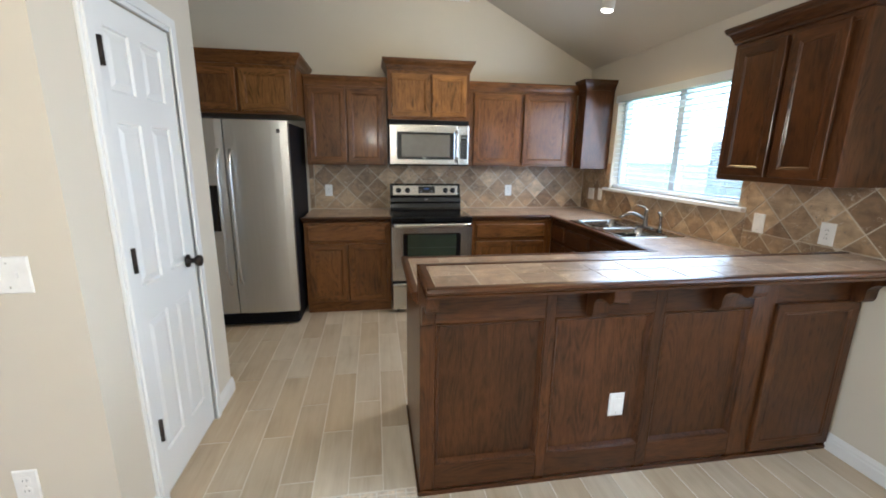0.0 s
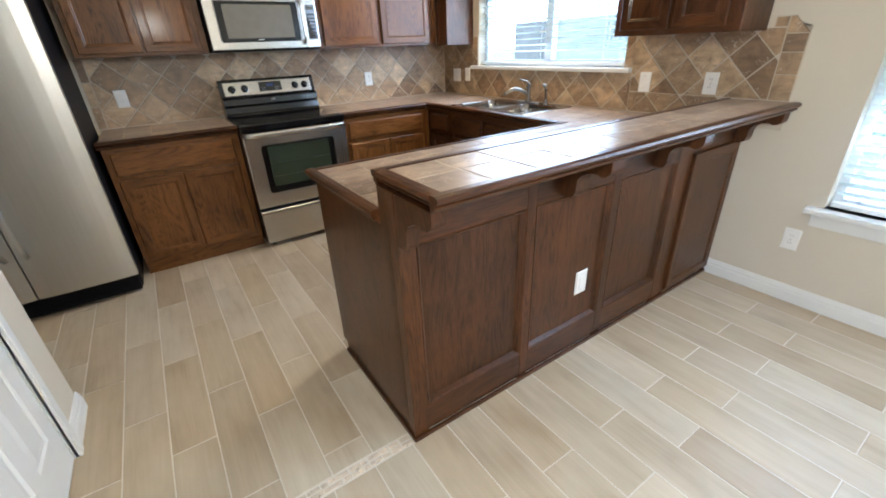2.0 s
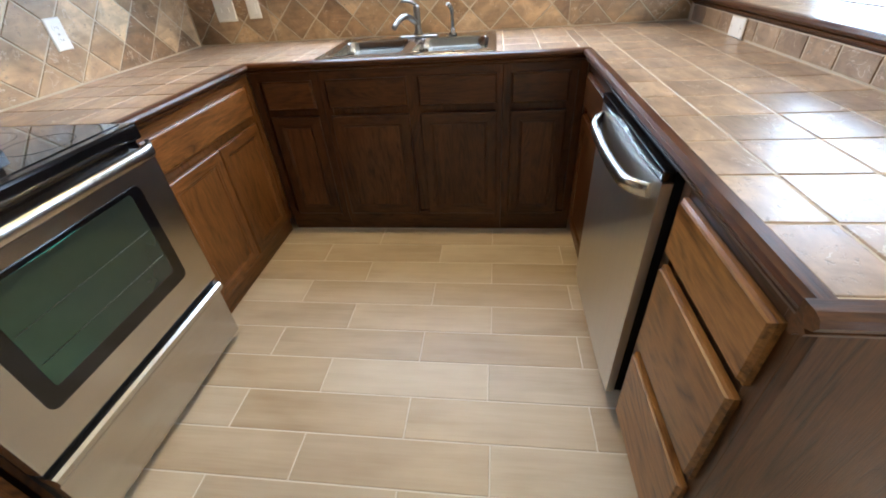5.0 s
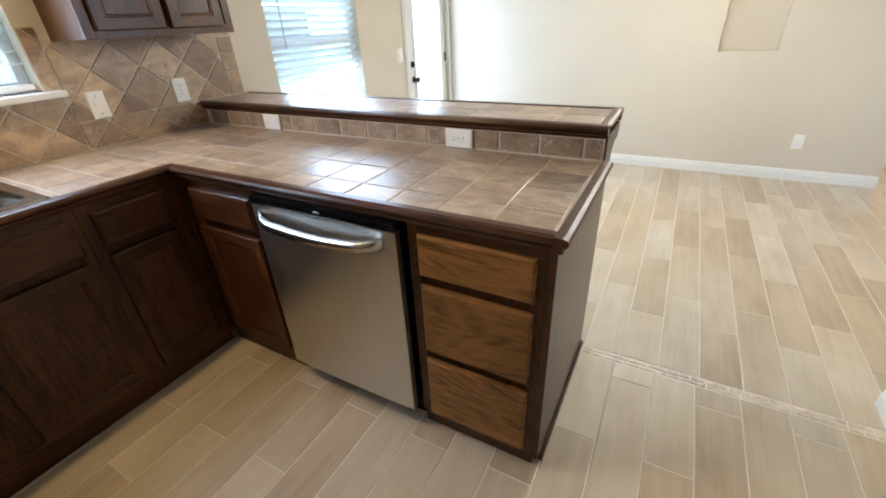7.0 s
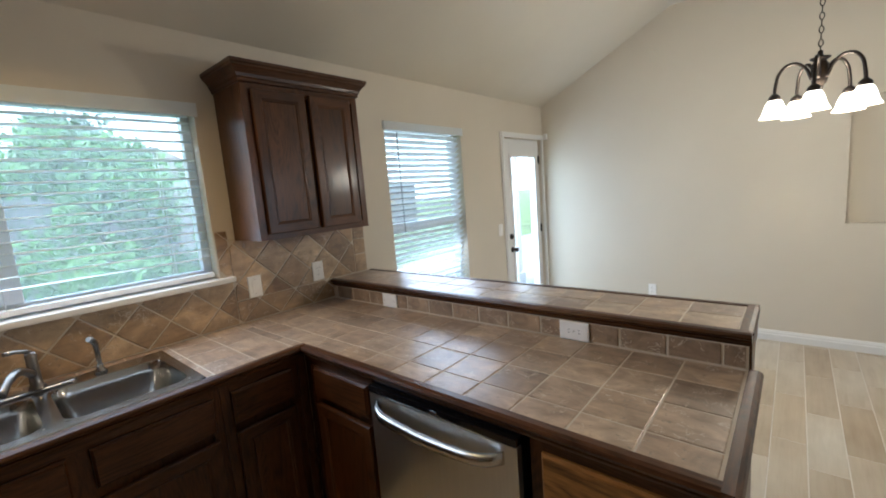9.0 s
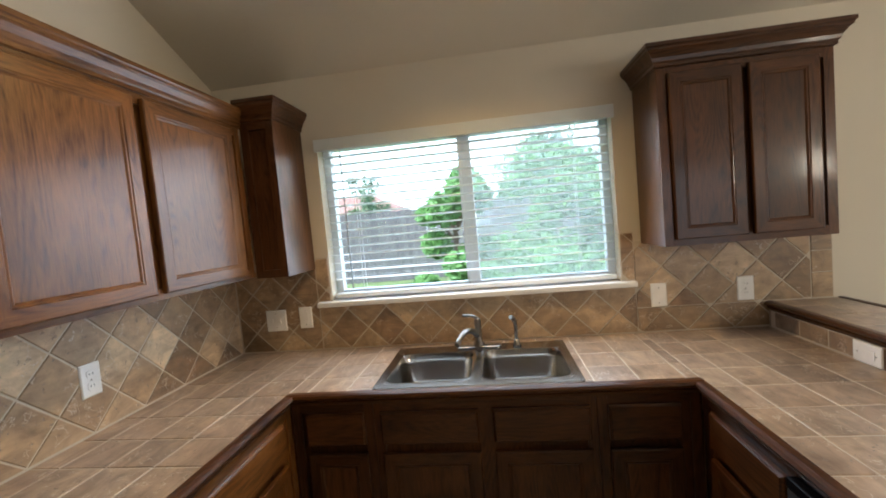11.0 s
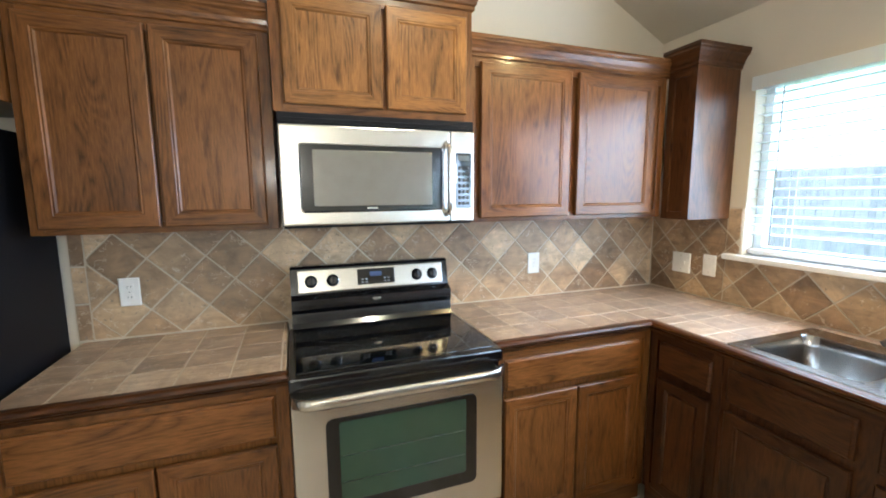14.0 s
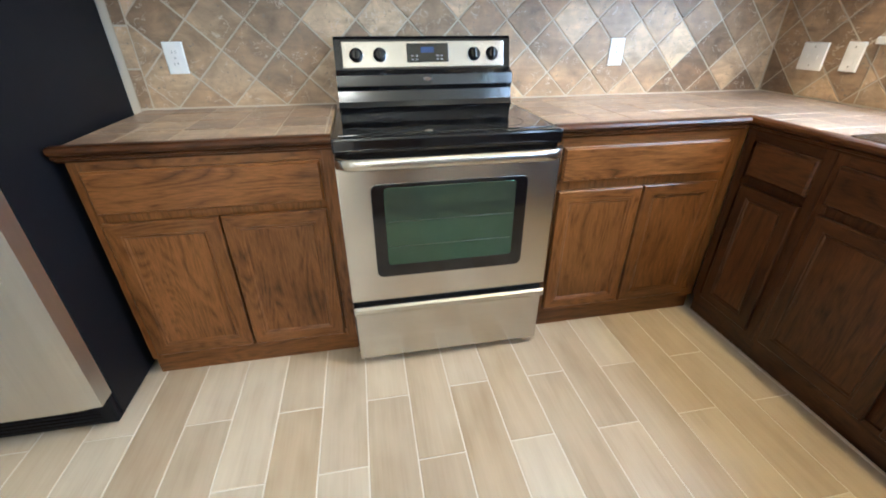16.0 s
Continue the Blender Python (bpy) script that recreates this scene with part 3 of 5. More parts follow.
m_pantry = pose(PANTRY - 0.004, 1.668, 0, 0, 0, 90)
door_1 = panel_door("door_1", m_pantry, 0.57, 2.008, ((0.19, 0.80), (0.95, 1.58), (1.69, 1.91)), "closed white six-panel pantry door")
for z in (1.81, 1.077, 0.348):
    bm = boxes((PANTRY - 0.004, PANTRY + 0.024, 1.661, 1.68, z - 0.045, z + 0.045), bevel=0.002)
    tube(bm, [(PANTRY + 0.026, 1.668, z - 0.048), (PANTRY + 0.026, 1.668, z + 0.048)], 0.009)
    part("hinge", bm, BRONZE, door_1, "dark bronze hinge")
bm = bmesh.new()
turn_x = pose(0, 0, 0, 0, 90, 0)
turned(bm, [(0.032, 0), (0.032, 0.006), (0.014, 0.01), (0.012, 0.03), (0.022, 0.038), (0.029, 0.052), (0.027, 0.064), (0.012, 0.07)], (PANTRY - 0.004, 2.163, 0.950), m=turn_x)
part("door_knob", bm, BRONZE, door_1, "dark bronze round door knob")

# back door, glazed
bm = casing(bmesh.new(), "x", EAST, -1, -1.290, -0.485, 2.02, 0.05)
structure("trim_back_door", bm, WHITE, "white casing round the glazed back door", "door frame")
bm = bmesh.new()
Y0, Y1 = -1.287, -0.488
for r in ((Y0, Y0 + 0.095, 0.01, 2.015), (Y1 - 0.165, Y1, 0.01, 2.015), (Y0 + 0.095, Y1 - 0.165, 0.01, 0.22), (Y0 + 0.095, Y1 - 0.165, 1.84, 2.015)):
    box(bm, 2.53, 2.572, *r, bevel=0.003)
door_2 = structure("door_2", bm, WHITE, "closed white back door with a full glass light", "door")
bm = bmesh.new()
for r in ((Y0 + 0.08, Y0 + 0.11, 0.205, 1.855), (Y1 - 0.18, Y1 - 0.15, 0.205, 1.855), (Y0 + 0.11, Y1 - 0.18, 0.205, 0.235), (Y0 + 0.11, Y1 - 0.18, 1.825, 1.855)):
    box(bm, 2.521, 2.531, *r, bevel=0.003)
part("glazing_bead", bm, WHITE, door_2)
pane = part("pane", boxes((2.548, 2.554, Y0 + 0.095, Y1 - 0.165, 0.22, 1.84)), GLASS, door_2)
pane.visible_shadow = False
turn_w = pose(0, 0, 0, 0, -90, 0)
bm = bmesh.new()
turned(bm, [(0.03, 0), (0.03, 0.006), (0.012, 0.01), (0.012, 0.035), (0.026, 0.045), (0.027, 0.06), (0.012, 0.068)], (2.53, -0.615, 0.86), m=turn_w)
part("door_knob", bm, BRONZE, door_2, "dark bronze door knob")
bm = bmesh.new()
turned(bm, [(0.03, 0), (0.03, 0.01), (0.022, 0.016), (0.01, 0.018)], (2.53, -0.605, 1.0), m=turn_w)
box(bm, 2.50, 2.515, -0.61, -0.60, 0.985, 1.015, bevel=0.002)
part("deadbolt", bm, BRONZE, door_2, "dark bronze deadbolt")
for z in (1.8, 1.02, 0.25):
    part("hinge", boxes((2.518, 2.531, -1.289, -1.267, z - 0.045, z + 0.045), bevel=0.002), BRONZE, door_2, "dark bronze hinge")
bm = casing(bmesh.new(), "y", -3.25, 1, -2.37, -1.55, 1.93, 0.06)
structure("trim_bathroom_door", bm, WHITE, "white casing round the bathroom doorway", "door frame")

# ---- cabinets ----
# local frames: x along the front, -y out of the front; turned to face the room


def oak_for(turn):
    # lit copy of the oak on the north run, shaded copy elsewhere
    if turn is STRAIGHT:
        return LIT_OAK["z"], LIT_OAK["x"]
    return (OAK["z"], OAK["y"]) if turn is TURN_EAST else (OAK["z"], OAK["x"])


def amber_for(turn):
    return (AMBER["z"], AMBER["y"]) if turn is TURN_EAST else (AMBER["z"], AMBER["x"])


def cab_door(cab, turn, u0, u1, yf, z0, z1, wood, name="door"):
    """A framed door with a flat sunk panel, 19 mm proud of the face frame."""
    v, h = wood
    s = 0.047
    bm = bmesh.new()
    rings = []
    for e, y in ((0, yf - 0.001), (0, yf - 0.016), (0.004, yf - 0.0195), (s - 0.004, yf - 0.0195), (s - 0.001, yf - 0.0170), (s + 0.004, yf - 0.0175), (s + 0.010, yf - 0.0125)):
        rings.append([(u0 + e, y, z0 + e), (u1 - e, y, z0 + e), (u1 - e, y, z1 - e), (u0 + e, y, z1 - e)])
    loft(bm, rings, True, False)
    for f in bm.faces:
        c = f.calc_center_median()
        if len(f.verts) == 4 and min(abs(c.x - u0), abs(c.x - u1)) > min(abs(c.z - z0), abs(c.z - z1)):
            f.material_index = 1
    bm.transform(turn)
    ob = part(name, bm, (v, h), cab)
    bm = boxes((u0 + s - 0.002, u1 - s + 0.002, yf - 0.0128, yf - 0.002, z0 + s - 0.002, z1 - s + 0.002))
    bm.transform(turn)
    part("panel", bm, v, ob)
    return ob


def drawer_front(cab, turn, u0, u1, yf, z0, z1, wood):
    bm = bmesh.new()
    rings = [[(u0 + e, y, z0 + e), (u1 - e, y, z0 + e), (u1 - e, y, z1 - e), (u0 + e, y, z1 - e)] for e, y in ((0, yf - 0.001), (0, yf - 0.012), (0.006, yf - 0.016), (0.008, yf - 0.0205))]
    loft(bm, rings)
    bm.transform(turn)
    return part("drawer_front", bm, wood[1], cab)


def crown_on(cab, turn, u0, u1, yf, yb, z, left=1, right=1, rise=0.10, reach=0.05):
    """A cove crown lofted round the top of a wall cabinet."""
    bm = bmesh.new()
    steps = ((0.004, 0), (0.010, 0.004), (0.010, 0.018), (0.016, 0.024), (0.020, 0.040), (0.034, 0.062), (0.044, 0.070), (0.044, 0.078), (0.05, 0.084), (0.05, 0.10))
    rings = []
    for o, h in steps:
        o, h = o * reach / 0.05, h * rise / 0.10
        rings.append([(u0 - o * left, yf - o, z + h), (u1 + o * right, yf - o, z + h), (u1 + o * right, yb, z + h), (u0 - o * left, yb, z + h)])
    loft(bm, rings)
    bm.transform(turn)
    return part("crown", bm, oak_for(turn)[1], cab)


def cabinet(name, turn, u0, u1, yf, yb, z0, z1, label, group, toe=0.0, frame_wood=None, inside=None):
    v, h = frame_wood or oak_for(turn)
    cab = thing(name, turn @ Vector(((u0 + u1) / 2, (yf + yb) / 2, 0 if toe else z0)), label, "cabinet", group)
    bm = bmesh.new()
    box(bm, u0, u1, yf + 0.018, yb, z0, inside or z1)
    if inside:
        for a, b in ((u0, u0 + 0.016), (u1 - 0.016, u1)):
            box(bm, a, b, yf + 0.018, yb, inside - 0.001, z1)
    bm.transform(turn)
    part("body", bm, v, cab)
    bm = bmesh.new()
    s = 0.038
    for r in ((u0, u0 + s), (u1 - s, u1)):
        box(bm, r[0], r[1], yf, yf + 0.019, z0, z1, bevel=0.002)
    for r in ((z0, z0 + s), (z1 - s, z1)):
        box(bm, u0 + s, u1 - s, yf + 0.0005, yf + 0.019, r[0], r[1], slot=1)
    box(bm, u0 + s, u1 - s, yf + 0.010, yf + 0.018, z0 + s, z1 - s)
    bm.transform(turn)
    part("face_frame", bm, (v, h), cab)
    if toe:
        bm = boxes((u0, u1, yf + toe, yb, 0, z0 + 0.002))
        bm.transform(turn)
        part("toe_kick", bm, h, cab)
    return cab


UP, LOW = "wall cabinets", "base cabinets"
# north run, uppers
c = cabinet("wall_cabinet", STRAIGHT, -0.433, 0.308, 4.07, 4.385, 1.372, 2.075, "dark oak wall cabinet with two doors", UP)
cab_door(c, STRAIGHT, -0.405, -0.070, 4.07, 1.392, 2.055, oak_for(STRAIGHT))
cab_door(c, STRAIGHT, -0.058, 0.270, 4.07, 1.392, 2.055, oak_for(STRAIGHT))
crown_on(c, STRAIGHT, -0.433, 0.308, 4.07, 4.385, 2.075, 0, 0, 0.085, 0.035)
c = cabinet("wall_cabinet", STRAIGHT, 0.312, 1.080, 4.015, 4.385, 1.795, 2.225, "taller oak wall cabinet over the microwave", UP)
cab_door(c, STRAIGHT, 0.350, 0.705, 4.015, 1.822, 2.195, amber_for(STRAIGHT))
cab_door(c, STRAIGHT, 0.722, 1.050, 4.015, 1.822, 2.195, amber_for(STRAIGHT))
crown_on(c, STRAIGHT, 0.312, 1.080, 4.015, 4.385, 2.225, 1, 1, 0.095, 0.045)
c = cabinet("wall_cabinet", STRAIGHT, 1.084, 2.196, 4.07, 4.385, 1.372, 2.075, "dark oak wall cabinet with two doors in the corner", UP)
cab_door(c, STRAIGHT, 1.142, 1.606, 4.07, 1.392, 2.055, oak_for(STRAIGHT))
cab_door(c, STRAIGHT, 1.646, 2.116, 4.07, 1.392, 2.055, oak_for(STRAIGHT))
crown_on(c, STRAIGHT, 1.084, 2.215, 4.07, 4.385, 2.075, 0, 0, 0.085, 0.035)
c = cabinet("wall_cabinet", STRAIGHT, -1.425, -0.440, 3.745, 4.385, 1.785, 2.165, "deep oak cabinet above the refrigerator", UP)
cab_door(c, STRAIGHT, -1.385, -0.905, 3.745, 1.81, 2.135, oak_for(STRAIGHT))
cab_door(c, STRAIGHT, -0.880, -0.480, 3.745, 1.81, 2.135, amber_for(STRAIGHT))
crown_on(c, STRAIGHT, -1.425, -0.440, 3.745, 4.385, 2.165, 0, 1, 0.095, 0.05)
# window wall, uppers (local x is -y of the world)
c = cabinet("wall_cabinet", TURN_EAST, -4.068, -3.905, 2.205, 2.497, 1.362, 2.10, "narrow oak end cabinet beside the kitchen window", UP)
crown_on(c, TURN_EAST, -4.068, -3.905, 2.205, 2.497, 2.10, 0, 1, 0.095, 0.045)
c = cabinet("wall_cabinet", TURN_EAST, -2.212, -1.550, 2.205, 2.497, 1.362, 2.10, "dark oak two-door wall cabinet between the windows", UP)
cab_door(c, TURN_EAST, -2.170, -1.893, 2.205, 1.39, 2.075, oak_for(TURN_EAST))
cab_door(c, TURN_EAST, -1.868, -1.612, 2.205, 1.39, 2.075, oak_for(TURN_EAST))
crown_on(c, TURN_EAST, -2.212, -1.550, 2.205, 2.497, 2.10, 1, 1, 0.09, 0.05)

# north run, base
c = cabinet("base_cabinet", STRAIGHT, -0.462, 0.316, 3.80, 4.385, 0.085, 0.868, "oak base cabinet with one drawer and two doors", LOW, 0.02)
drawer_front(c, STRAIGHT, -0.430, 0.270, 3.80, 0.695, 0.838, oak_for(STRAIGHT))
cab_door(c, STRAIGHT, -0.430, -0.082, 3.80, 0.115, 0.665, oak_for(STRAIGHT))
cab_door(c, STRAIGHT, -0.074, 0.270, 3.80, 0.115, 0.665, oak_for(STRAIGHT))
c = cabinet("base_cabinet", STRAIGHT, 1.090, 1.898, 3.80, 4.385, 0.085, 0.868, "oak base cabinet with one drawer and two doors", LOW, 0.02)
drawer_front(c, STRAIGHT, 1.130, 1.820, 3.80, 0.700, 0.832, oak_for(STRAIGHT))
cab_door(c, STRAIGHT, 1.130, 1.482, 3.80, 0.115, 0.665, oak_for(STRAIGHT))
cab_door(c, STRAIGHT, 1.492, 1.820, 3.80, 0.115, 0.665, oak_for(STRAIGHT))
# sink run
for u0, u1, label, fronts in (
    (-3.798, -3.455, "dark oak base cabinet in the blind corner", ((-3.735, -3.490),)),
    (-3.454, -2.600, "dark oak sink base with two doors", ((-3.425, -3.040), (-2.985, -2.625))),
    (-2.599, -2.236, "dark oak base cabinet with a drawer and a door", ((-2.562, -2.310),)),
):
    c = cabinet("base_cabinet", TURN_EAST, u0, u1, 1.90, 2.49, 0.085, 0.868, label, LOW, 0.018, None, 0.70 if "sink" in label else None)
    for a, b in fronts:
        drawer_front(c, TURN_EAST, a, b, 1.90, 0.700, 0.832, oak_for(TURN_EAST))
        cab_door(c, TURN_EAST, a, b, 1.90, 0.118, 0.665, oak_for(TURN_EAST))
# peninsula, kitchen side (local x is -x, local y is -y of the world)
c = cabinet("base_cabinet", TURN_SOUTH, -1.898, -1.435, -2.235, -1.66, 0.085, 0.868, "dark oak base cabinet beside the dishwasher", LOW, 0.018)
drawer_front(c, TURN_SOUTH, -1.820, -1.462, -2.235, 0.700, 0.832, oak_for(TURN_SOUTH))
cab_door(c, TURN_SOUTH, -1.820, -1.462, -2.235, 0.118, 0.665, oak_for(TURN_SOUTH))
c = cabinet("base_cabinet", TURN_SOUTH, -0.785, -0.368, -2.235, -1.66, 0.085, 0.868, "oak drawer unit with three drawers at the peninsula end", LOW, 0.018)
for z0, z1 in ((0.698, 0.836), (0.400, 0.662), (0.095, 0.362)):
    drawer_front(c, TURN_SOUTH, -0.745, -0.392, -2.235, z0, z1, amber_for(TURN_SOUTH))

# peninsula shell: end panel, dining side panelling, brackets
shell = thing("peninsula", (1.42, 1.6, 0), "dark oak panelled peninsula with a raised bar", "kitchen peninsula")
X0, YB = 0.345, 1.54
bm = boxes((X0, X0 + 0.022, 1.585, 2.236, 0.06, 0.868))
part("end_panel", bm, OAK["z"], shell)
bm = boxes((X0, X0 + 0.022, 1.585, 2.19, 0.0, 0.06))
box(bm, X0 - 0.010, X0, 1.53, 2.195, 0, 0.020, bevel=0.004)
part("shoe_mould", bm, OAK["y"], shell)
part("bar_wall", boxes((X0, 2.497, 1.585, 1.640, 0.0, 0.992)), OAK["z"], shell)
# frame boards over sunk panels
stiles = ((X0, 0.408), (0.880, 0.925), (1.390, 1.440), (1.895, 2.018), (2.470, 2.497))
for a, b in stiles:
    part("stile", boxes((a, b, YB, 1.585, 0.0, 0.992), bevel=0.003), OAK["z"], shell)
for (a0, a1), (b0, b1) in zip(stiles, stiles[1:]):
    part("rail", boxes((a1, b0, YB + 0.001, 1.584, 0.020, 0.145), bevel=0.003), OAK["x"], shell)
    part("rail", boxes((a1, b0, YB + 0.001, 1.584, 0.815, 0.992), bevel=0.003), OAK["x"], shell)
    part("panel", boxes((a1, b0, YB + 0.020, 1.584, 0.145, 0.815)), OAK["z"], shell)
    if b0 > 2.4:
        continue
    bm = bmesh.new()
    rings = [[(a1 + e, y, 0.145 + e), (b0 - e, y, 0.145 + e), (b0 - e, y, 0.815 - e), (a1 + e, y, 0.815 - e)] for e, y in ((0, YB + 0.004), (0.004, YB - 0.001), (0.010, YB + 0.002), (0.020, YB + 0.0195))]
    loft(bm, rings, False, False)
    part("panel_mould", bm, OAK["z"], shell)
cab_door(shell, STRAIGHT, 2.012, 2.478, YB, 0.045, 0.828, (OAK["z"], OAK["x"]))
bm = boxes((X0 - 0.006, 2.497, YB - 0.012, YB + 0.0, 0.0, 0.020), bevel=0.004)
part("shoe_mould", bm, OAK["x"], shell)


def bracket(x0, x1):
    """A scrolled corbel below the bar."""
    pts = [(1.539, 1.010), (1.345, 1.010), (1.345, 0.978), (1.352, 0.962), (1.366, 0.952), (1.384, 0.950), (1.398, 0.956)]
    pts += [(1.402 + 0.078 * math.sin(radians(a)), 0.956 - 0.052 * (1 - math.cos(radians(a)))) for a in range(0, 91, 15)]
    pts += [(1.482, 0.870), (1.490, 0.854), (1.506, 0.846), (1.539, 0.848)]
    bm = bmesh.new()
    loft(bm, [[(x, y, z - 0.02) for y, z in pts] for x in (x0, x1)])
    part("bracket", bm, OAK["z"], shell)


for x in (0.347, 1.06, 1.665, 2.425):
    bracket(x, x + (0.045 if x < 1 else 0.07))

# ---- worktops ----
EDGE = [(0, -0.048), (0.010, -0.048), (0.014, -0.040), (0.024, -0.036), (0.026, -0.030), (0.020, -0.026), (0.032, -0.020), (0.037, -0.010), (0.033, -0.001), (0.022, 0.003), (0, 0.003)]


def minus(rect, hole):
    x0, x1, y0, y1 = rect
    a0, a1, b0, b1 = hole
    if x1 <= a0 or x0 >= a1 or y1 <= b0 or y0 >= b1:
        return [rect]
    out = []
    if x0 < a0:
        out.append((x0, a0, y0, y1))
    if x1 > a1:
        out.append((a1, x1, y0, y1))
    m0, m1 = max(x0, a0), min(x1, a1)
    if y0 < b0:
        out.append((m0, m1, y0, b0))
    if y1 > b1:
        out.append((m0, m1, b1, y1))
    return out




def lay(top, region, origin, pitch, z, hole=None, gap=0.004):
    """Square tiles on a grid, cut to the region, each its own piece."""
    x0, x1, y0, y1 = region
    ox, oy = origin
    for i in range(math.floor((x0 - ox) / pitch), math.ceil((x1 - ox) / pitch)):
        for j in range(math.floor((y0 - oy) / pitch), math.ceil((y1 - oy) / pitch)):
            r = (max(x0, ox + i * pitch), min(x1, ox + (i + 1) * pitch), max(y0, oy + j * pitch), min(y1, oy + (j + 1) * pitch))
            for a0, a1, b0, b1 in (minus(r, hole) if hole else [r]):
                w, d = a1 - a0 - gap, b1 - b0 - gap
                if w < 0.008 or d < 0.008:
                    continue
                bm = tile_key(round(w, 3), round(d, 3))
                t = new("tile", bm)
                t.parent = top
                if top.type == "EMPTY":
                    t.matrix_parent_inverse = Matrix.Translation(-top.location)
                t.matrix_basis = pose((a0 + a1) / 2, (b0 + b1) / 2, z + random.uniform(-0.0005, 0.0004), random.uniform(-0.2, 0.2), random.uniform(-0.2, 0.2), 0)


TILE_CACHE = {}


def tile_key(w, d):
    """Tile meshes by size, shared between alike pieces."""
    if (w, d) not in TILE_CACHE:
        bm = bmesh.new()
        rings = []
        for e, z in ((0, -0.012), (0, -0.0025), (0.001, -0.001), (0.0032, 0)):
            e = min(e, w * 0.3, d * 0.3)
            rings.append([(sx * (w / 2 - e), sy * (d / 2 - e), z) for sx, sy in ((-1, -1), (1, -1), (1, 1), (-1, 1))])
        loft(bm, rings)
        TILE_CACHE[(w, d)] = mesh_of("tile", bm, COUNTER)
    return TILE_CACHE[(w, d)]


TOP = 0.915
left_top = thing("countertop", (-0.07, 4.08, 0.87), "brown travertine tiled countertop with oak edge beside the refrigerator", "countertop", "countertops")
part("substrate", boxes((-0.462, 0.312, 3.80, 4.383, 0.869, TOP - 0.0018)), DARK_GROUT, left_top)
bm = bmesh.new()
strip(bm, EDGE, (-0.478, 3.80, TOP), (0.316, 3.80, TOP), (0, -1, 0))
part("edge_trim", bm, OAK["x"], left_top, "moulded oak edge")
u_top = thing("countertop", (1.9, 3.0, 0.87), "brown travertine tiled U-shaped countertop with moulded oak edge", "countertop", "countertops")
HOLE = (1.930, 2.400, 2.660, 3.428)
bm = boxes((1.086, 2.493, 3.80, 4.383, 0.869, TOP - 0.0018), (0.352, 2.493, 1.645, 2.235, 0.869, TOP - 0.0018))
for r in minus((1.90, 2.493, 2.235, 3.80), HOLE):
    box(bm, *r, 0.869, TOP - 0.0018)
part("substrate", bm, DARK_GROUT, u_top)
bm = bmesh.new()
strip(bm, EDGE, (1.084, 3.80, TOP), (1.864, 3.80, TOP), (0, -1, 0))
part("edge_trim", bm, OAK["x"], u_top, "moulded oak edge")
bm = bmesh.new()
strip(bm, EDGE, (1.90, 2.236, TOP), (1.90, 3.80, TOP), (-1, 0, 0))
part("edge_trim", bm, OAK["y"], u_top, "moulded oak edge")
bm = bmesh.new()
strip(bm, EDGE, (0.352, 2.235, TOP), (1.864, 2.235, TOP), (0, 1, 0))
part("edge_trim", bm, OAK["x"], u_top, "moulded oak edge")
bm = bmesh.new()
strip(bm, EDGE, (0.352, 1.642, TOP), (0.352, 2.271, TOP), (-1, 0, 0))
part("edge_trim", bm, OAK["y"], u_top, "moulded oak edge")
bar_top = thing("bar_top", (1.4, 1.48, 0.99), "raised bar top of brown travertine tiles with moulded oak edge", "bar top", "countertops")
BAR = 1.035
part("substrate", boxes((0.378, 2.497, 1.346, 1.632, 0.9925, BAR - 0.0018)), DARK_GROUT, bar_top)
for p0, p1, out, ax in (((0.345, 1.632, BAR), (2.497, 1.632, BAR), (0, 1, 0), "x"), ((0.345, 1.346, BAR), (2.497, 1.346, BAR), (0, -1, 0), "x"), ((0.378, 1.346, BAR), (0.378, 1.632, BAR), (-1, 0, 0), "y")):
    bm = bmesh.new()
    strip(bm, [(d, z * 0.88) for d, z in EDGE], p0, p1, out)
    part("edge_trim", bm, OAK[ax], bar_top, "moulded oak edge")

# ---- appliances ----
fridge = thing("refrigerator", (-0.945, 3.95, 0), "stainless side-by-side refrigerator with black sides, doors closed", "refrigerator")
FX0, FX1, FS, FY = -1.402, -0.492, -0.973, 3.522
part("body", boxes((FX0 + 0.004, FX1 - 0.002, FY + 0.075, 4.36, 0.03, 1.712), bevel=0.004), BLACK_MATT, fridge, "black textured steel body")


def steel_door(x0, x1, z0, z1, y, t):
    """A door skin with a softly crowned front."""
    bm = bmesh.new()
    n = 8
    front = [(x0 + (x1 - x0) * k / n, y - 0.010 * (1 - (2 * k / n - 1) ** 4)) for k in range(n + 1)]
    ring = front + [(x1, y + t), (x0, y + t)]
    loft(bm, [[(a, b, z) for a, b in ring] for z in (z0, z0 + 0.004, z1 - 0.004, z1)])
    bmesh.ops.bevel(bm, geom=[e for e in bm.edges if e.is_boundary], offset=0.002, segments=1)
    return bm


part("freezer_door", steel_door(FX0, FS - 0.004, 0.14, 1.722, FY + 0.008, 0.06), STEEL, fridge)
part("fridge_door", steel_door(FS + 0.004, FX1, 0.14, 1.722, FY + 0.008, 0.06), STEEL, fridge)
for x, z0, z1 in ((FS - 0.045, 0.40, 1.50), (FS + 0.045, 0.40, 1.50)):
    bm = bmesh.new()
    pts = arc(lambda t: (x, FY - 0.012 - 0.045 * min(1, 6 * t * (1 - t) * 1.4) ** 0.5 if 0 < t < 1 else FY, z0 + (z1 - z0) * t), 18)
    tube(bm, pts, 0.0125, 8)
    part("handle", bm, STEEL, fridge, "brushed steel bar handle")
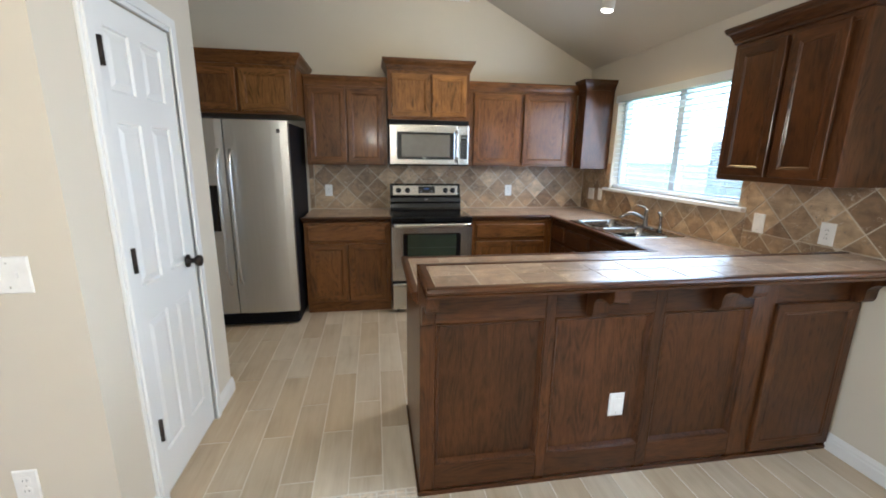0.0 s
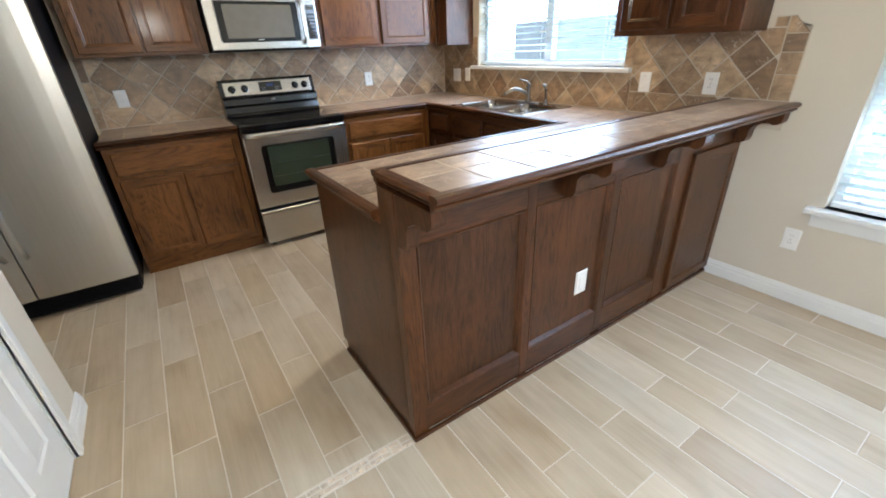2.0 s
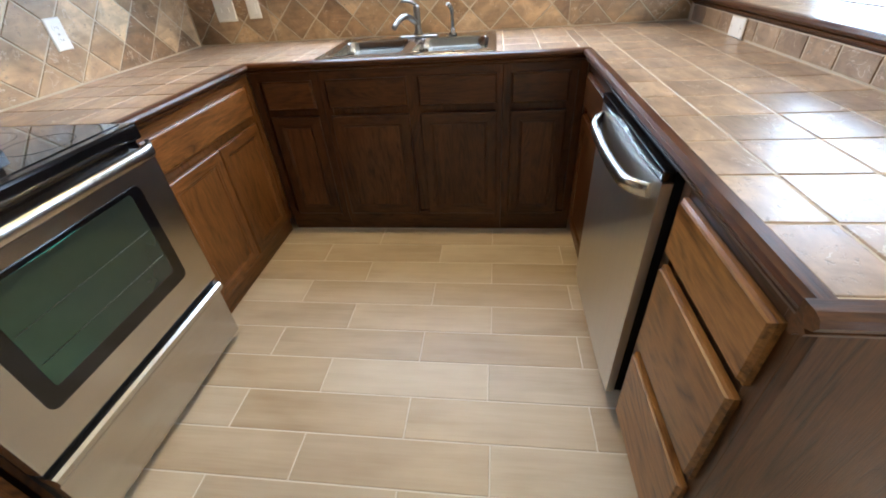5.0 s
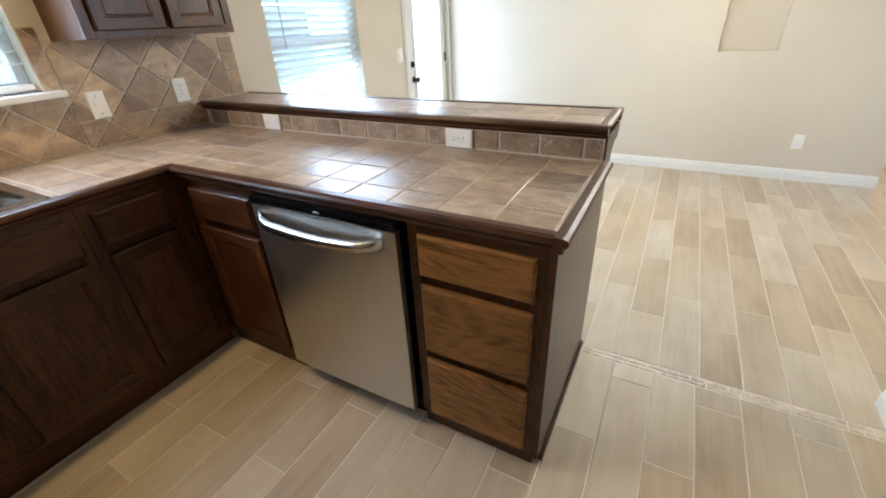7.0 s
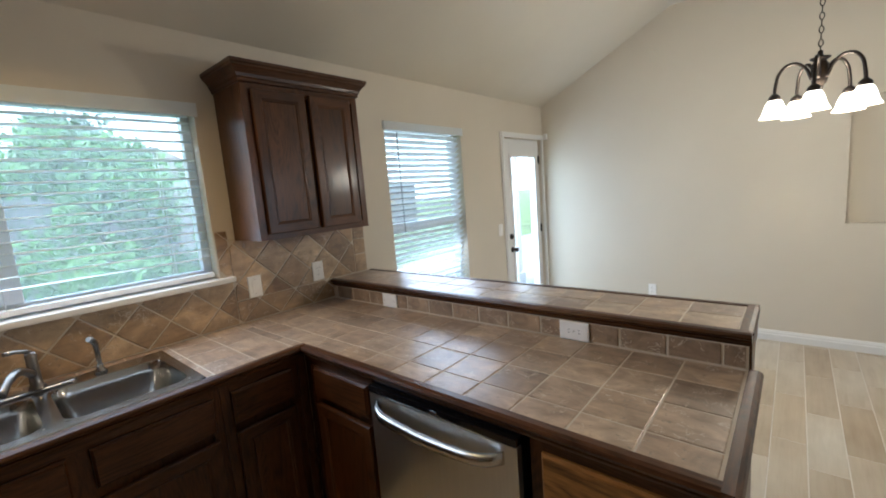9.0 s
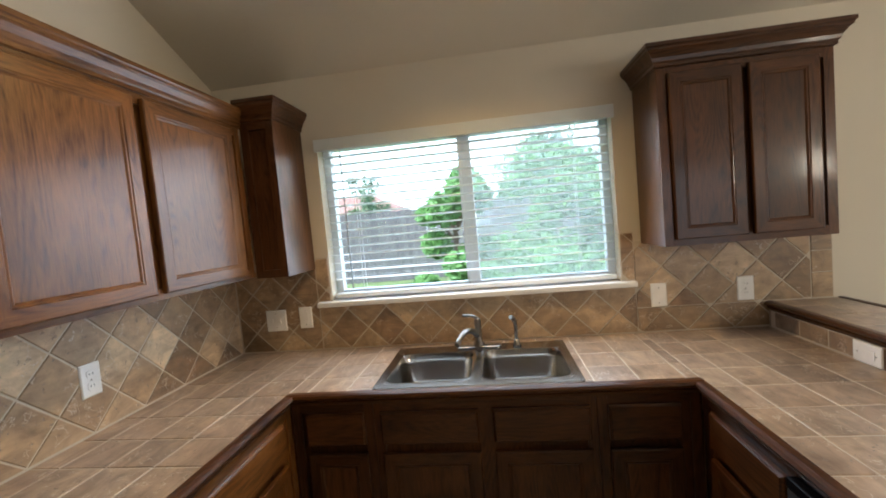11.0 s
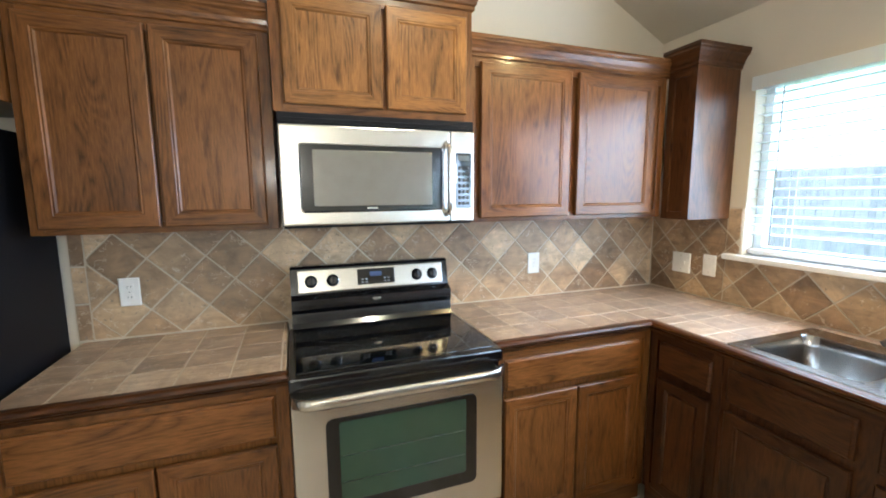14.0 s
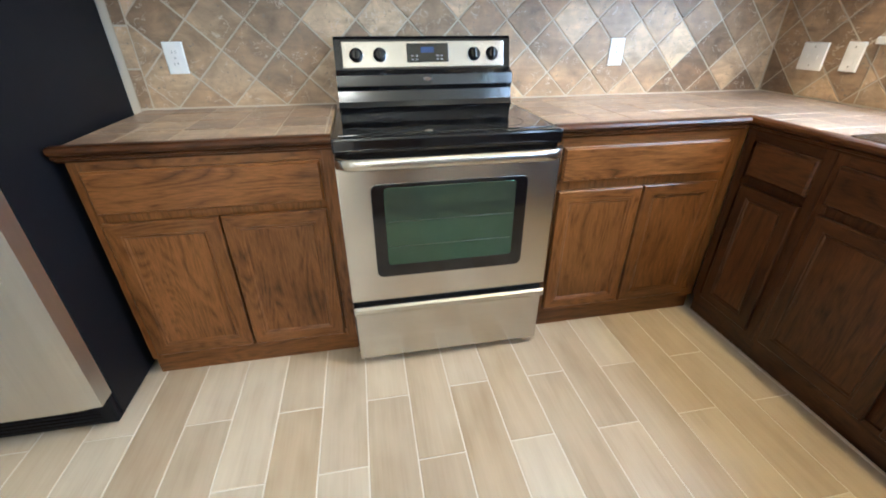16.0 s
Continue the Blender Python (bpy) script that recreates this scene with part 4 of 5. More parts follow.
bm = boxes((-1.245, -1.035, FY - 0.008, FY + 0.003, 0.85, 1.22), bevel=0.006)
part("dispenser", bm, BLACK, fridge, "black water and ice dispenser")
bm = boxes((FX0 + 0.01, FX1 - 0.01, FY + 0.05, FY + 0.09, 0.018, 0.128), bevel=0.006)
for k in range(6):
    box(bm, FX0 + 0.05, FX1 - 0.05, FY + 0.044, FY + 0.051, 0.032 + k * 0.015, 0.039 + k * 0.015)
part("base_grille", bm, BLACK_MATT, fridge, "black base grille")
part("badge", boxes((-0.575, -0.548, FY - 0.0045, FY + 0.002, 1.63, 1.66), bevel=0.002), SLOT, fridge)

stove = thing("range", (0.70, 4.0, 0), "freestanding stainless and black electric range, oven closed", "range")
RX0, RX1 = 0.318, 1.076
part("body", boxes((RX0 + 0.004, RX1 - 0.004, 3.735, 4.33, 0.045, 0.892)), BLACK, stove)
bm = boxes((RX0, RX1, 3.708, 4.25, 0.872, 0.920), bevel=0.008)
part("cooktop_frame", bm, BLACK, stove)
bm = boxes((RX0 + 0.022, RX1 - 0.022, 3.745, 4.20, 0.918, 0.9225), bevel=0.002)
top_glass = part("cooktop_glass", bm, BLACK_GLASS, stove)
for x, y, r in ((0.50, 3.86, 0.105), (0.90, 3.86, 0.085), (0.50, 4.08, 0.085), (0.90, 4.08, 0.105)):
    bm = bmesh.new()
    loft(bm, [[(x + q * math.cos(a), y + q * math.sin(a), z) for a in [2 * math.pi * k / 40 for k in range(40)]] for q, z in ((r, 0.9226), (r, 0.9229), (r - 0.004, 0.9229), (r - 0.004, 0.9226))], False, False)
    part("burner_ring", bm, plain("burner_print", (0.022, 0.022, 0.024), 0.2), top_glass)
# backguard
prof = [(4.33, 0.90), (4.215, 0.90), (4.208, 0.925), (4.222, 0.945), (4.228, 0.985), (4.218, 1.005), (4.222, 1.045), (4.262, 1.062), (4.288, 1.172), (4.298, 1.182), (4.33, 1.182)]
bm = bmesh.new()
loft(bm, [[(RX0 + 0.014, y, z) for y, z in prof], [(RX1 - 0.014, y, z) for y, z in prof]])
part("backguard", bm, BLACK, stove)
SLANT = Matrix.Translation((0, 4.264, 1.064)) @ pose(0, 0, 0, -13.3)


def on_guard(x0, x1, z0, z1, d, bevel=0.002):
    bm = boxes((x0, x1, -d, 0.002, z0, z1), bevel=bevel)
    bm.transform(SLANT)
    return bm


part("control_panel", on_guard(0.362, 1.034, 0.004, 0.104, 0.004, 0.008), STEEL_H, stove, "brushed steel control panel")
part("clock_panel", on_guard(0.622, 0.796, 0.022, 0.094, 0.006), BLACK_GLASS, stove)
part("display", on_guard(0.680, 0.735, 0.058, 0.080, 0.0068, 0.0), DISPLAY, stove)
for x in (0.418, 0.512, 0.905, 0.983):
    bm = bmesh.new()
    turned(bm, [(0.026, 0), (0.026, 0.003), (0.021, 0.005), (0.020, 0.018), (0.017, 0.022)], (0, 0, 0), m=pose(0, 0, 0, 90))
    box(bm, -0.0035, 0.0035, -0.034, -0.018, -0.019, 0.019, bevel=0.003)
    bm.transform(SLANT @ pose(x, -0.004, 0.052))
    knob = part("knob", bm, BLACK, stove)
    bm = bmesh.new()
    turned(bm, [(0.028, 0), (0.028, 0.002), (0.025, 0.003)], (0, 0, 0), m=pose(0, 0, 0, 90))
    bm.transform(SLANT @ pose(x, -0.004, 0.052))
    part("knob_ring", bm, CHROME, knob)
for k in range(8):
    x = 0.640 + 0.018 * (k % 4) + (0.068 if k % 4 > 1 else 0)
    part("button", on_guard(x, x + 0.010, 0.030 + 0.014 * (k // 4), 0.036 + 0.014 * (k // 4), 0.0068, 0.0), plain("button_print", (0.18, 0.18, 0.2), 0.4), stove)
bm = bmesh.new()
turned(bm, [(0.020, 0), (0.020, 0.002), (0.015, 0.004)], (0, 0, 0), n=24, m=pose(0, 0, 0, 90))
bm.transform(pose(0.70, 4.222, 1.028) @ Matrix.Diagonal((1, 1, 0.42, 1)))
part("badge", bm, CHROME, stove, "oval chrome badge")
# oven door with window
door = part("oven_door", boxes((RX0 + 0.004, RX1 - 0.006, 3.692, 3.734, 0.322, 0.842), bevel=0.006), STEEL_H, stove, "brushed steel oven door")


def panel_front(x0, x1, z0, z1, y, r, depth):
    """A rounded plate facing the room."""
    bm = bmesh.new()
    ring = [(a, b) for a, b, _ in rounded(x0, x1, z0, z1, r, 0)]
    loft(bm, [[(a, yy, b) for a, b in ring] for yy in (y + depth, y + 0.0006)])
    rim = [(a, b) for a, b, _ in rounded(x0 + 0.002, x1 - 0.002, z0 + 0.002, z1 - 0.002, max(r - 0.002, 0.001), 0)]
    loft(bm, [[(a, y + 0.0006, b) for a, b in ring], [(a, y, b) for a, b in rim]], False, True)
    return bm


part("window_frame", panel_front(0.424, 0.960, 0.424, 0.774, 3.6895, 0.024, 0.004), BLACK, door, "black oven window surround")
part("window", panel_front(0.466, 0.918, 0.472, 0.760, 3.6882, 0.012, 0.003), OVEN_GLASS, door, "dark oven glass")
bm = bmesh.new()
for z in (0.545, 0.64):
    tube(bm, [(0.475, 3.6868, z), (0.909, 3.6868, z)], 0.0009, 6)
part("rack_line", bm, plain("rack_wire", (0.07, 0.07, 0.06), 0.4), door)
bm = bmesh.new()
pts = arc(lambda t: (RX0 + 0.008 + (RX1 - RX0 - 0.016) * t, 3.690 - 0.038 * min(1.0, (math.sin(math.pi * t) * 5.0)) ** 0.6 if 0 < t < 1 else 3.690, 0.852), 20)
rings = []
for x, y, z in pts:
    rings.append([(x, y + 0.012, z - 0.019), (x, y - 0.004, z - 0.019), (x, y - 0.009, z - 0.012), (x, y - 0.009, z + 0.010), (x, y - 0.004, z + 0.017), (x, y + 0.012, z + 0.017)])
loft(bm, rings, smooth=True)
part("handle", bm, STEEL_H, stove, "brushed steel oven handle")
bm = boxes((RX0 + 0.01, RX1 - 0.01, 3.700, 3.735, 0.040, 0.270), bevel=0.004)
loft(bm, [[(x, 3.704, 0.256), (x, 3.686, 0.264), (x, 3.679, 0.277), (x, 3.681, 0.290), (x, 3.690, 0.298), (x, 3.734, 0.300)] for x in (RX0 + 0.008, RX1 - 0.008)])
part("drawer", bm, STEEL_H, stove, "brushed steel storage drawer")
part("vent_gap", boxes((RX0 + 0.012, RX1 - 0.012, 3.712, 3.736, 0.300, 0.324)), BLACK_MATT, stove)
for x in (0.38, 1.02):
    bm = bmesh.new()
    turned(bm, [(0.016, 0), (0.018, 0.006), (0.010, 0.012), (0.010, 0.052)], (x, 3.78, 0))
    part("foot", bm, BLACK_MATT, stove)

micro = thing("microwave", (0.70, 4.2, 1.38), "stainless over-the-range microwave hung below the cabinet", "microwave")
MX0, MX1, MY = 0.322, 1.080, 3.988
part("body", boxes((MX0, MX1, MY + 0.035, 4.384, 1.382, 1.792)), BLACK_MATT, micro, "black casing")
bm = boxes((MX0, MX1, MY + 0.012, MY + 0.036, 1.752, 1.793), bevel=0.004)
for k in range(2):
    box(bm, MX0 + 0.02, MX1 - 0.02, MY + 0.008, MY + 0.013, 1.760 + k * 0.014, 1.766 + k * 0.014)
part("vent_grille", bm, BLACK_MATT, micro, "black vent grille")
mdoor = part("door", boxes((MX0 + 0.001, 0.973, MY, MY + 0.034, 1.384, 1.750), bevel=0.007), STEEL_H, micro, "brushed steel door")
part("window_frame", panel_front(0.392, 0.938, 1.436, 1.682, MY - 0.0025, 0.012, 0.004), BLACK, mdoor, "black window surround")
part("window", panel_front(0.436, 0.894, 1.456, 1.662, MY - 0.0035, 0.006, 0.003), WINDOW_GREY, mdoor, "grey screened glass")
bm = bmesh.new()
ring = [(a, b) for a, b, _ in rounded(0.388, 0.942, 1.432, 1.686, 0.014, 0)]
ring2 = [(a, b) for a, b, _ in rounded(0.392, 0.938, 1.436, 1.682, 0.012, 0)]
loft(bm, [[(a, MY - 0.0005, b) for a, b in ring], [(a, MY - 0.0032, b) for a, b in ring2]], False, False)
part("window_bead", bm, CHROME, mdoor)
bm = bmesh.new()
pts = arc(lambda t: (0.956, MY - 0.004 - 0.040 * min(1.0, math.sin(math.pi * t) * 2.5) ** 0.5 if 0 < t < 1 else MY, 1.415 + 0.285 * t), 16)
tube(bm, pts, 0.0115, 8)
part("handle", bm, CHROME, mdoor, "polished bar handle")
mside = part("control_column", boxes((0.976, MX1 - 0.001, MY + 0.001, MY + 0.034, 1.384, 1.750), bevel=0.006), STEEL_H, micro)
part("keypad", panel_front(0.998, 1.066, 1.440, 1.664, MY - 0.0015, 0.004, 0.003), BLACK_GLASS, mside, "black keypad")
part("display", panel_front(1.006, 1.058, 1.632, 1.654, MY - 0.0022, 0.002, 0.001), plain("grey_display", (0.10, 0.11, 0.11), 0.3), mside)
KEY = plain("key_print", (0.035, 0.037, 0.04), 0.8)
for i in range(3):
    for j in range(7):
        part("key", panel_front(1.007 + 0.018 * i, 1.021 + 0.018 * i, 1.452 + 0.024 * j, 1.466 + 0.024 * j, MY - 0.0022, 0.002, 0.001), KEY, mside)
bm = boxes((0.63, 0.672, MY - 0.0032, MY - 0.001, 1.4435, 1.4500), bevel=0.0008)
part("badge", bm, CHROME, mdoor)
part("base_plate", boxes((MX0 + 0.005, MX1 - 0.005, MY + 0.03, 4.38, 1.374, 1.3835), bevel=0.002), BLACK_MATT, micro)

dish = thing("dishwasher", (1.10, 1.95, 0), "stainless dishwasher built in below the peninsula counter", "dishwasher")
WX0, WX1, WY = 0.803, 1.412, 2.278
part("body", boxes((WX0 + 0.004, WX1 - 0.004, 1.67, WY - 0.032, 0.105, 0.866)), BLACK_MATT, dish, "black casing")
bm = bmesh.new()
n = 10
face = [(WX0 + (WX1 - WX0) * k / n, WY - 0.006 + 0.006 * (1 - (2 * k / n - 1) ** 4)) for k in range(n + 1)]
loft(bm, [[(x, y, z) for x, y in face] + [(WX1, WY - 0.03, z), (WX0, WY - 0.03, z)] for z in (0.10, 0.838)])
part("door", bm, STEEL, dish, "brushed steel door")
part("control_strip", boxes((WX0, WX1, WY - 0.03, WY - 0.002, 0.840, 0.866), bevel=0.004), BLACK, dish, "black control strip")
bm = bmesh.new()
rings = []
for k in range(21):
    t = k / 20
    x = WX0 + 0.04 + (WX1 - WX0 - 0.08) * t
    lift = min(1.0, math.sin(math.pi * t) * 2.6) ** 0.6 if 0 < k < 20 else 0.0
    y, z = WY + 0.002 + 0.040 * lift, 0.800 - 0.022 * math.sin(math.pi * t)
    rings.append([(x, y - 0.008, z - 0.020), (x, y + 0.004, z - 0.018), (x, y + 0.008, z), (x, y + 0.003, z + 0.016), (x, y - 0.008, z + 0.018)])
loft(bm, rings, smooth=True)
part("handle", bm, STEEL_H, dish, "bowed brushed steel handle")
part("badge", boxes((1.085, 1.112, WY - 0.003, WY + 0.0005, 0.848, 0.857), bevel=0.001), CHROME, dish)
part("toe_panel", boxes((WX0, WX1, 2.16, 2.195, 0.004, 0.102)), BLACK_MATT, dish)

# ---- sink and taps ----
sink = thing("sink", (2.16, 3.04, 0.74), "double-bowl stainless drop-in kitchen sink", "sink")
SZ = TOP + 0.006
SX0, SX1, SY0, SY1 = 1.904, 2.418, 2.633, 3.452
BOWLS = ((1.948, 2.318, 2.668, 3.020), (1.948, 2.318, 3.065, 3.417))
bm = bmesh.new()
for r in ((SX0, 1.948, SY0, SY1), (2.318, SX1, SY0, SY1), (1.948, 2.318, SY0, 2.668), (1.948, 2.318, 3.020, 3.065), (1.948, 2.318, 3.417, SY1)):
    a = [(r[0], r[2], SZ), (r[1], r[2], SZ), (r[1], r[3], SZ), (r[0], r[3], SZ)]
    bm.faces.new([bm.verts.new(p) for p in a])
for x0, x1, y0, y1 in BOWLS:
    ring = rounded(x0, x1, y0, y1, 0.055, SZ)
    cx, cy = (x0 + x1) / 2, (y0 + y1) / 2
    sq = []
    for x, y, z in ring:
        f = min((x1 - x0) / 2 / max(abs(x - cx), 1e-6), (y1 - y0) / 2 / max(abs(y - cy), 1e-6))
        sq.append((cx + (x - cx) * f, cy + (y - cy) * f, SZ))
    loft(bm, [sq, ring], False, False)
outer = rounded(SX0, SX1, SY0, SY1, 0.02, SZ)
loft(bm, [[(x, y, SZ) for x, y, z in outer], [(x + (0.004 if x > 2.1 else -0.004), y + (0.004 if y > 3.04 else -0.004), SZ - 0.004) for x, y, z in outer]], False, False)
part("rim", bm, SINK, sink)
for x0, x1, y0, y1 in BOWLS:
    bm = bmesh.new()
    rings = []
    for e, z, r in ((0, 0, 0.055), (0.003, -0.006, 0.055), (0.008, -0.05, 0.055), (0.014, -0.13, 0.058), (0.026, -0.158, 0.06), (0.055, -0.172, 0.055), (0.12, -0.176, 0.04)):
        rings.append(rounded(x0 + e, x1 - e, y0 + e, y1 - e, r, SZ + z))
    loft(bm, rings, False, True, smooth=True)
    bowl = part("bowl", bm, SINK, sink)
    bm = bmesh.new()
    turned(bm, [(0.045, 0), (0.045, 0.003), (0.036, 0.004), (0.030, 0.001)], ((x0 + x1) / 2, (y0 + y1) / 2, SZ - 0.176), n=24)
    part("strainer", bm, CHROME, bowl, "steel basket strainer")
FAX, FAY = 2.372, 3.042
faucet = thing("faucet", (FAX, FAY, SZ), "brushed nickel single-lever kitchen faucet behind the sink", "faucet")
bm = bmesh.new()
loft(bm, [rounded(FAX - 0.024, FAX + 0.024, FAY - 0.11, FAY + 0.11, 0.023, SZ + z) for z in (0.0005, 0.006)] + [rounded(FAX - 0.019, FAX + 0.019, FAY - 0.104, FAY + 0.104, 0.018, SZ + 0.010)])
part("deck_plate", bm, NICKEL, faucet)
bm = bmesh.new()
turned(bm, [(0.027, 0.009), (0.025, 0.018), (0.019, 0.026), (0.0175, 0.06), (0.0165, 0.12), (0.0175, 0.135), (0.014, 0.147), (0.006, 0.150)], (FAX, FAY, SZ), n=18)
part("body", bm, NICKEL, faucet)
bm = bmesh.new()
tube(bm, arc(lambda t: (FAX - 0.012 - 0.165 * t, FAY + 0.006 + 0.085 * t, SZ + 0.060 + 0.048 * math.sin(math.pi * min(1, t * 0.9 + 0.05))), 14), [0.014] * 10 + [0.013, 0.012, 0.012, 0.0125, 0.0125], 12)
part("spout", bm, NICKEL, faucet)
bm = bmesh.new()
tube(bm, [(FAX, FAY, SZ + 0.146), (FAX - 0.008, FAY + 0.012, SZ + 0.158), (FAX - 0.028, FAY + 0.040, SZ + 0.168), (FAX - 0.045, FAY + 0.066, SZ + 0.171)], [0.010, 0.008, 0.007, 0.0075], 12)
part("lever", bm, NICKEL, faucet)
SPX, SPY = 2.372, 2.858
spray = thing("side_sprayer", (SPX, SPY, SZ), "brushed nickel side sprayer beside the faucet", "sprayer")
bm = bmesh.new()
turned(bm, [(0.022, 0.0005), (0.020, 0.010), (0.012, 0.018), (0.011, 0.034)], (SPX, SPY, SZ), n=16)
part("holder", bm, NICKEL, spray)
bm = bmesh.new()
tube(bm, [(SPX, SPY, SZ + 0.030), (SPX, SPY, SZ + 0.08), (SPX - 0.002, SPY + 0.001, SZ + 0.118), (SPX - 0.010, SPY + 0.010, SZ + 0.138), (SPX - 0.020, SPY + 0.022, SZ + 0.146)], [0.008, 0.0095, 0.011, 0.012, 0.010], 12)
part("spray_head", bm, NICKEL, spray)

# ---- switch plates and sockets ----


def plate(m, w, h, kind, name, label):
    """A wall plate; local x across, z up, front to -y."""
    ob = thing(name, m.translation, label, "switch" if "switch" in name else "outlet", "wall plates")
    bm = bmesh.new()
    rings = [[(sx * (w / 2 - e), y, sz * (h / 2 - e)) for sx, sz in ((-1, -1), (1, -1), (1, 1), (-1, 1))] for e, y in ((0, 0), (0, -0.003), (0.004, -0.0062))]
    loft(bm, rings)
    bm.transform(m)
    part("cover_plate", bm, PLASTIC, ob)
    if kind == "socket":
        for dz in (-0.021, 0.021):
            bm = bmesh.new()
            loft(bm, [[(x, y, z + dz) for x, z, _ in rounded(-0.016, 0.016, -0.0135, 0.0135, 0.008, 0)] for y in (-0.006, -0.0078)])
            bm.transform(m)
            face = part("receptacle", bm, PLASTIC, ob)
            for dx in (-0.006, 0.006):
                bm = boxes((dx - 0.001, dx + 0.001, -0.0083, -0.0077, dz - 0.003, dz + 0.005))
                bm.transform(m)
                part("slot", bm, SLOT, face)
    elif kind == "rocker":
        bm = boxes((-0.0165, 0.0165, -0.0085, -0.006, -0.033, 0.033), bevel=0.002)
        bm.transform(m)
        part("rocker", bm, PLASTIC, ob)
    elif kind == "toggles":
        for dx in (-0.023, 0.023):
            bm = boxes((dx - 0.005, dx + 0.005, -0.011, -0.006, -0.010, 0.010), bevel=0.002)
            bm.transform(m)
            part("toggle", bm, PLASTIC, ob)
    bm = bmesh.new()
    for dz in (-h / 2 + 0.02, h / 2 - 0.02) if kind != "socket" else (0.0,):
        turned(bm, [(0.003, 0), (0.003, 0.0008), (0.001, 0.001)], (0, -0.0058, dz), n=8, m=pose(0, 0, 0, 90))
    bm.transform(m)
    part("screw", bm, CHROME, ob)
    return ob


tile_n, tile_e = NORTH - 0.0078, EAST - 0.0078
plate(pose(-0.287, tile_n, 1.108), 0.074, 0.117, "socket", "wall_socket", "white duplex socket on the brown tiles")
plate(pose(1.625, tile_n, 1.108), 0.074, 0.117, "socket", "wall_socket", "white duplex socket on the brown tiles")
plate(TURN_EAST @ pose(-4.159, tile_e, 1.092), 0.118, 0.117, "toggles", "light_switch", "white double switch plate on the brown tiles")
plate(TURN_EAST @ pose(-3.986, tile_e, 1.100), 0.074, 0.117, "rocker", "light_switch", "white rocker switch on the brown tiles")
plate(TURN_EAST @ pose(-2.146, tile_e, 1.100), 0.074, 0.117, "rocker", "light_switch", "white rocker switch on the brown tiles")
plate(TURN_EAST @ pose(-1.751, tile_e, 1.107), 0.074, 0.117, "socket", "wall_socket", "white duplex socket above the raised bar")
plate(TURN_EAST @ pose(-1.168, EAST, 0.352), 0.074, 0.117, "socket", "wall_socket", "white duplex socket low on the beige wall")
plate(TURN_EAST @ pose(0.36, EAST, 1.10), 0.074, 0.117, "rocker", "light_switch", "white switch beside the back door")
plate(TURN_SOUTH @ pose(0.793, -SOUTH, 0.331), 0.074, 0.117, "socket", "wall_socket", "white duplex socket low on the dining wall")
plate(TURN_SOUTH @ pose(-1.347, -SOUTH, 0.365), 0.074, 0.117, "socket", "wall_socket", "white duplex socket low on the dining wall")
plate(pose(1.268, YB + 0.020, 0.357), 0.074, 0.117, "rocker", "wall_socket", "white blank plate on the oak peninsula panel")
LIE = pose(0, 0, 0, 0, 90, 0)
plate(TURN_SOUTH @ pose(-1.962, -1.6525, 0.953) @ LIE, 0.074, 0.117, "rocker", "wall_socket", "white socket laid flat below the raised bar")
plate(TURN_SOUTH @ pose(-0.900, -1.6525, 0.953) @ LIE, 0.074, 0.117, "socket", "wall_socket", "white socket laid flat below the raised bar")
plate(pose(-0.930, 1.41, 1.106), 0.118, 0.117, "toggles", "light_switch", "white double switch on the beige wall corner")
plate(pose(-1.02, 1.41, 0.36), 0.074, 0.117, "socket", "wall_socket", "white duplex socket low on the beige wall")
bm = boxes((2.430, 2.474, SOUTH + 0.001, SOUTH + 0.036, 2.02, 2.085), bevel=0.006)
sensor = thing("door_sensor", (2.452, SOUTH + 0.018, 2.05), "small white alarm sensor in the corner above the door", "sensor")
part("housing", bm, PLASTIC, sensor)

# ---- lamps ----
spot = thing("ceiling_spotlight", (1.82, 2.985, 2.72), "beige cylinder spotlight under the sloping ceiling, lit", "spotlight", "kitchen spotlights")
AIM = Matrix.Translation((1.825, 2.985, 2.485)) @ pose(0, 0, 0, 0, 8, 0)
bm = bmesh.new()
turned(bm, [(0.040, 0.006), (0.046, 0.0), (0.046, 0.10), (0.043, 0.15), (0.030, 0.172), (0.010, 0.176)], n=24, m=AIM)
part("can", bm, CEIL, spot)
bm = bmesh.new()
turned(bm, [(0.036, 0.0005), (0.039, 0.003), (0.039, 0.0055)], n=24, m=AIM)
part("lens", bm, BULB, spot, "glowing lamp face")
bm = bmesh.new()
tube(bm, [(1.842, 2.985, 2.655), (1.845, 2.985, 2.715)], 0.010, 10)
tube(bm, [(1.845, 2.985, 2.700), (1.852, 2.985, 2.735)], [0.045, 0.05], 20)
part("mount", bm, CEIL, spot)

bm = bmesh.new()
head = thing("ceiling_spotlight", (1.05, 2.75, 3.0), "beige cylinder spotlight under the sloping ceiling, lit", "spotlight", "kitchen spotlights")
TIP = look((1.05, 2.75, 2.87), (0.75, 4.39, 2.1)) @ pose(0, 0, 0, 0, 0, 0)
turned(bm, [(0.040, 0.006), (0.046, 0.0), (0.046, 0.10), (0.043, 0.13), (0.030, 0.15), (0.010, 0.154)], n=24, m=TIP)
part("can", bm, CEIL, head)
bm = bmesh.new()
tube(bm, [(1.07, 2.68, 2.92), (1.08, 2.68, 3.035)], 0.010, 10)
part("mount", bm, CEIL, head)

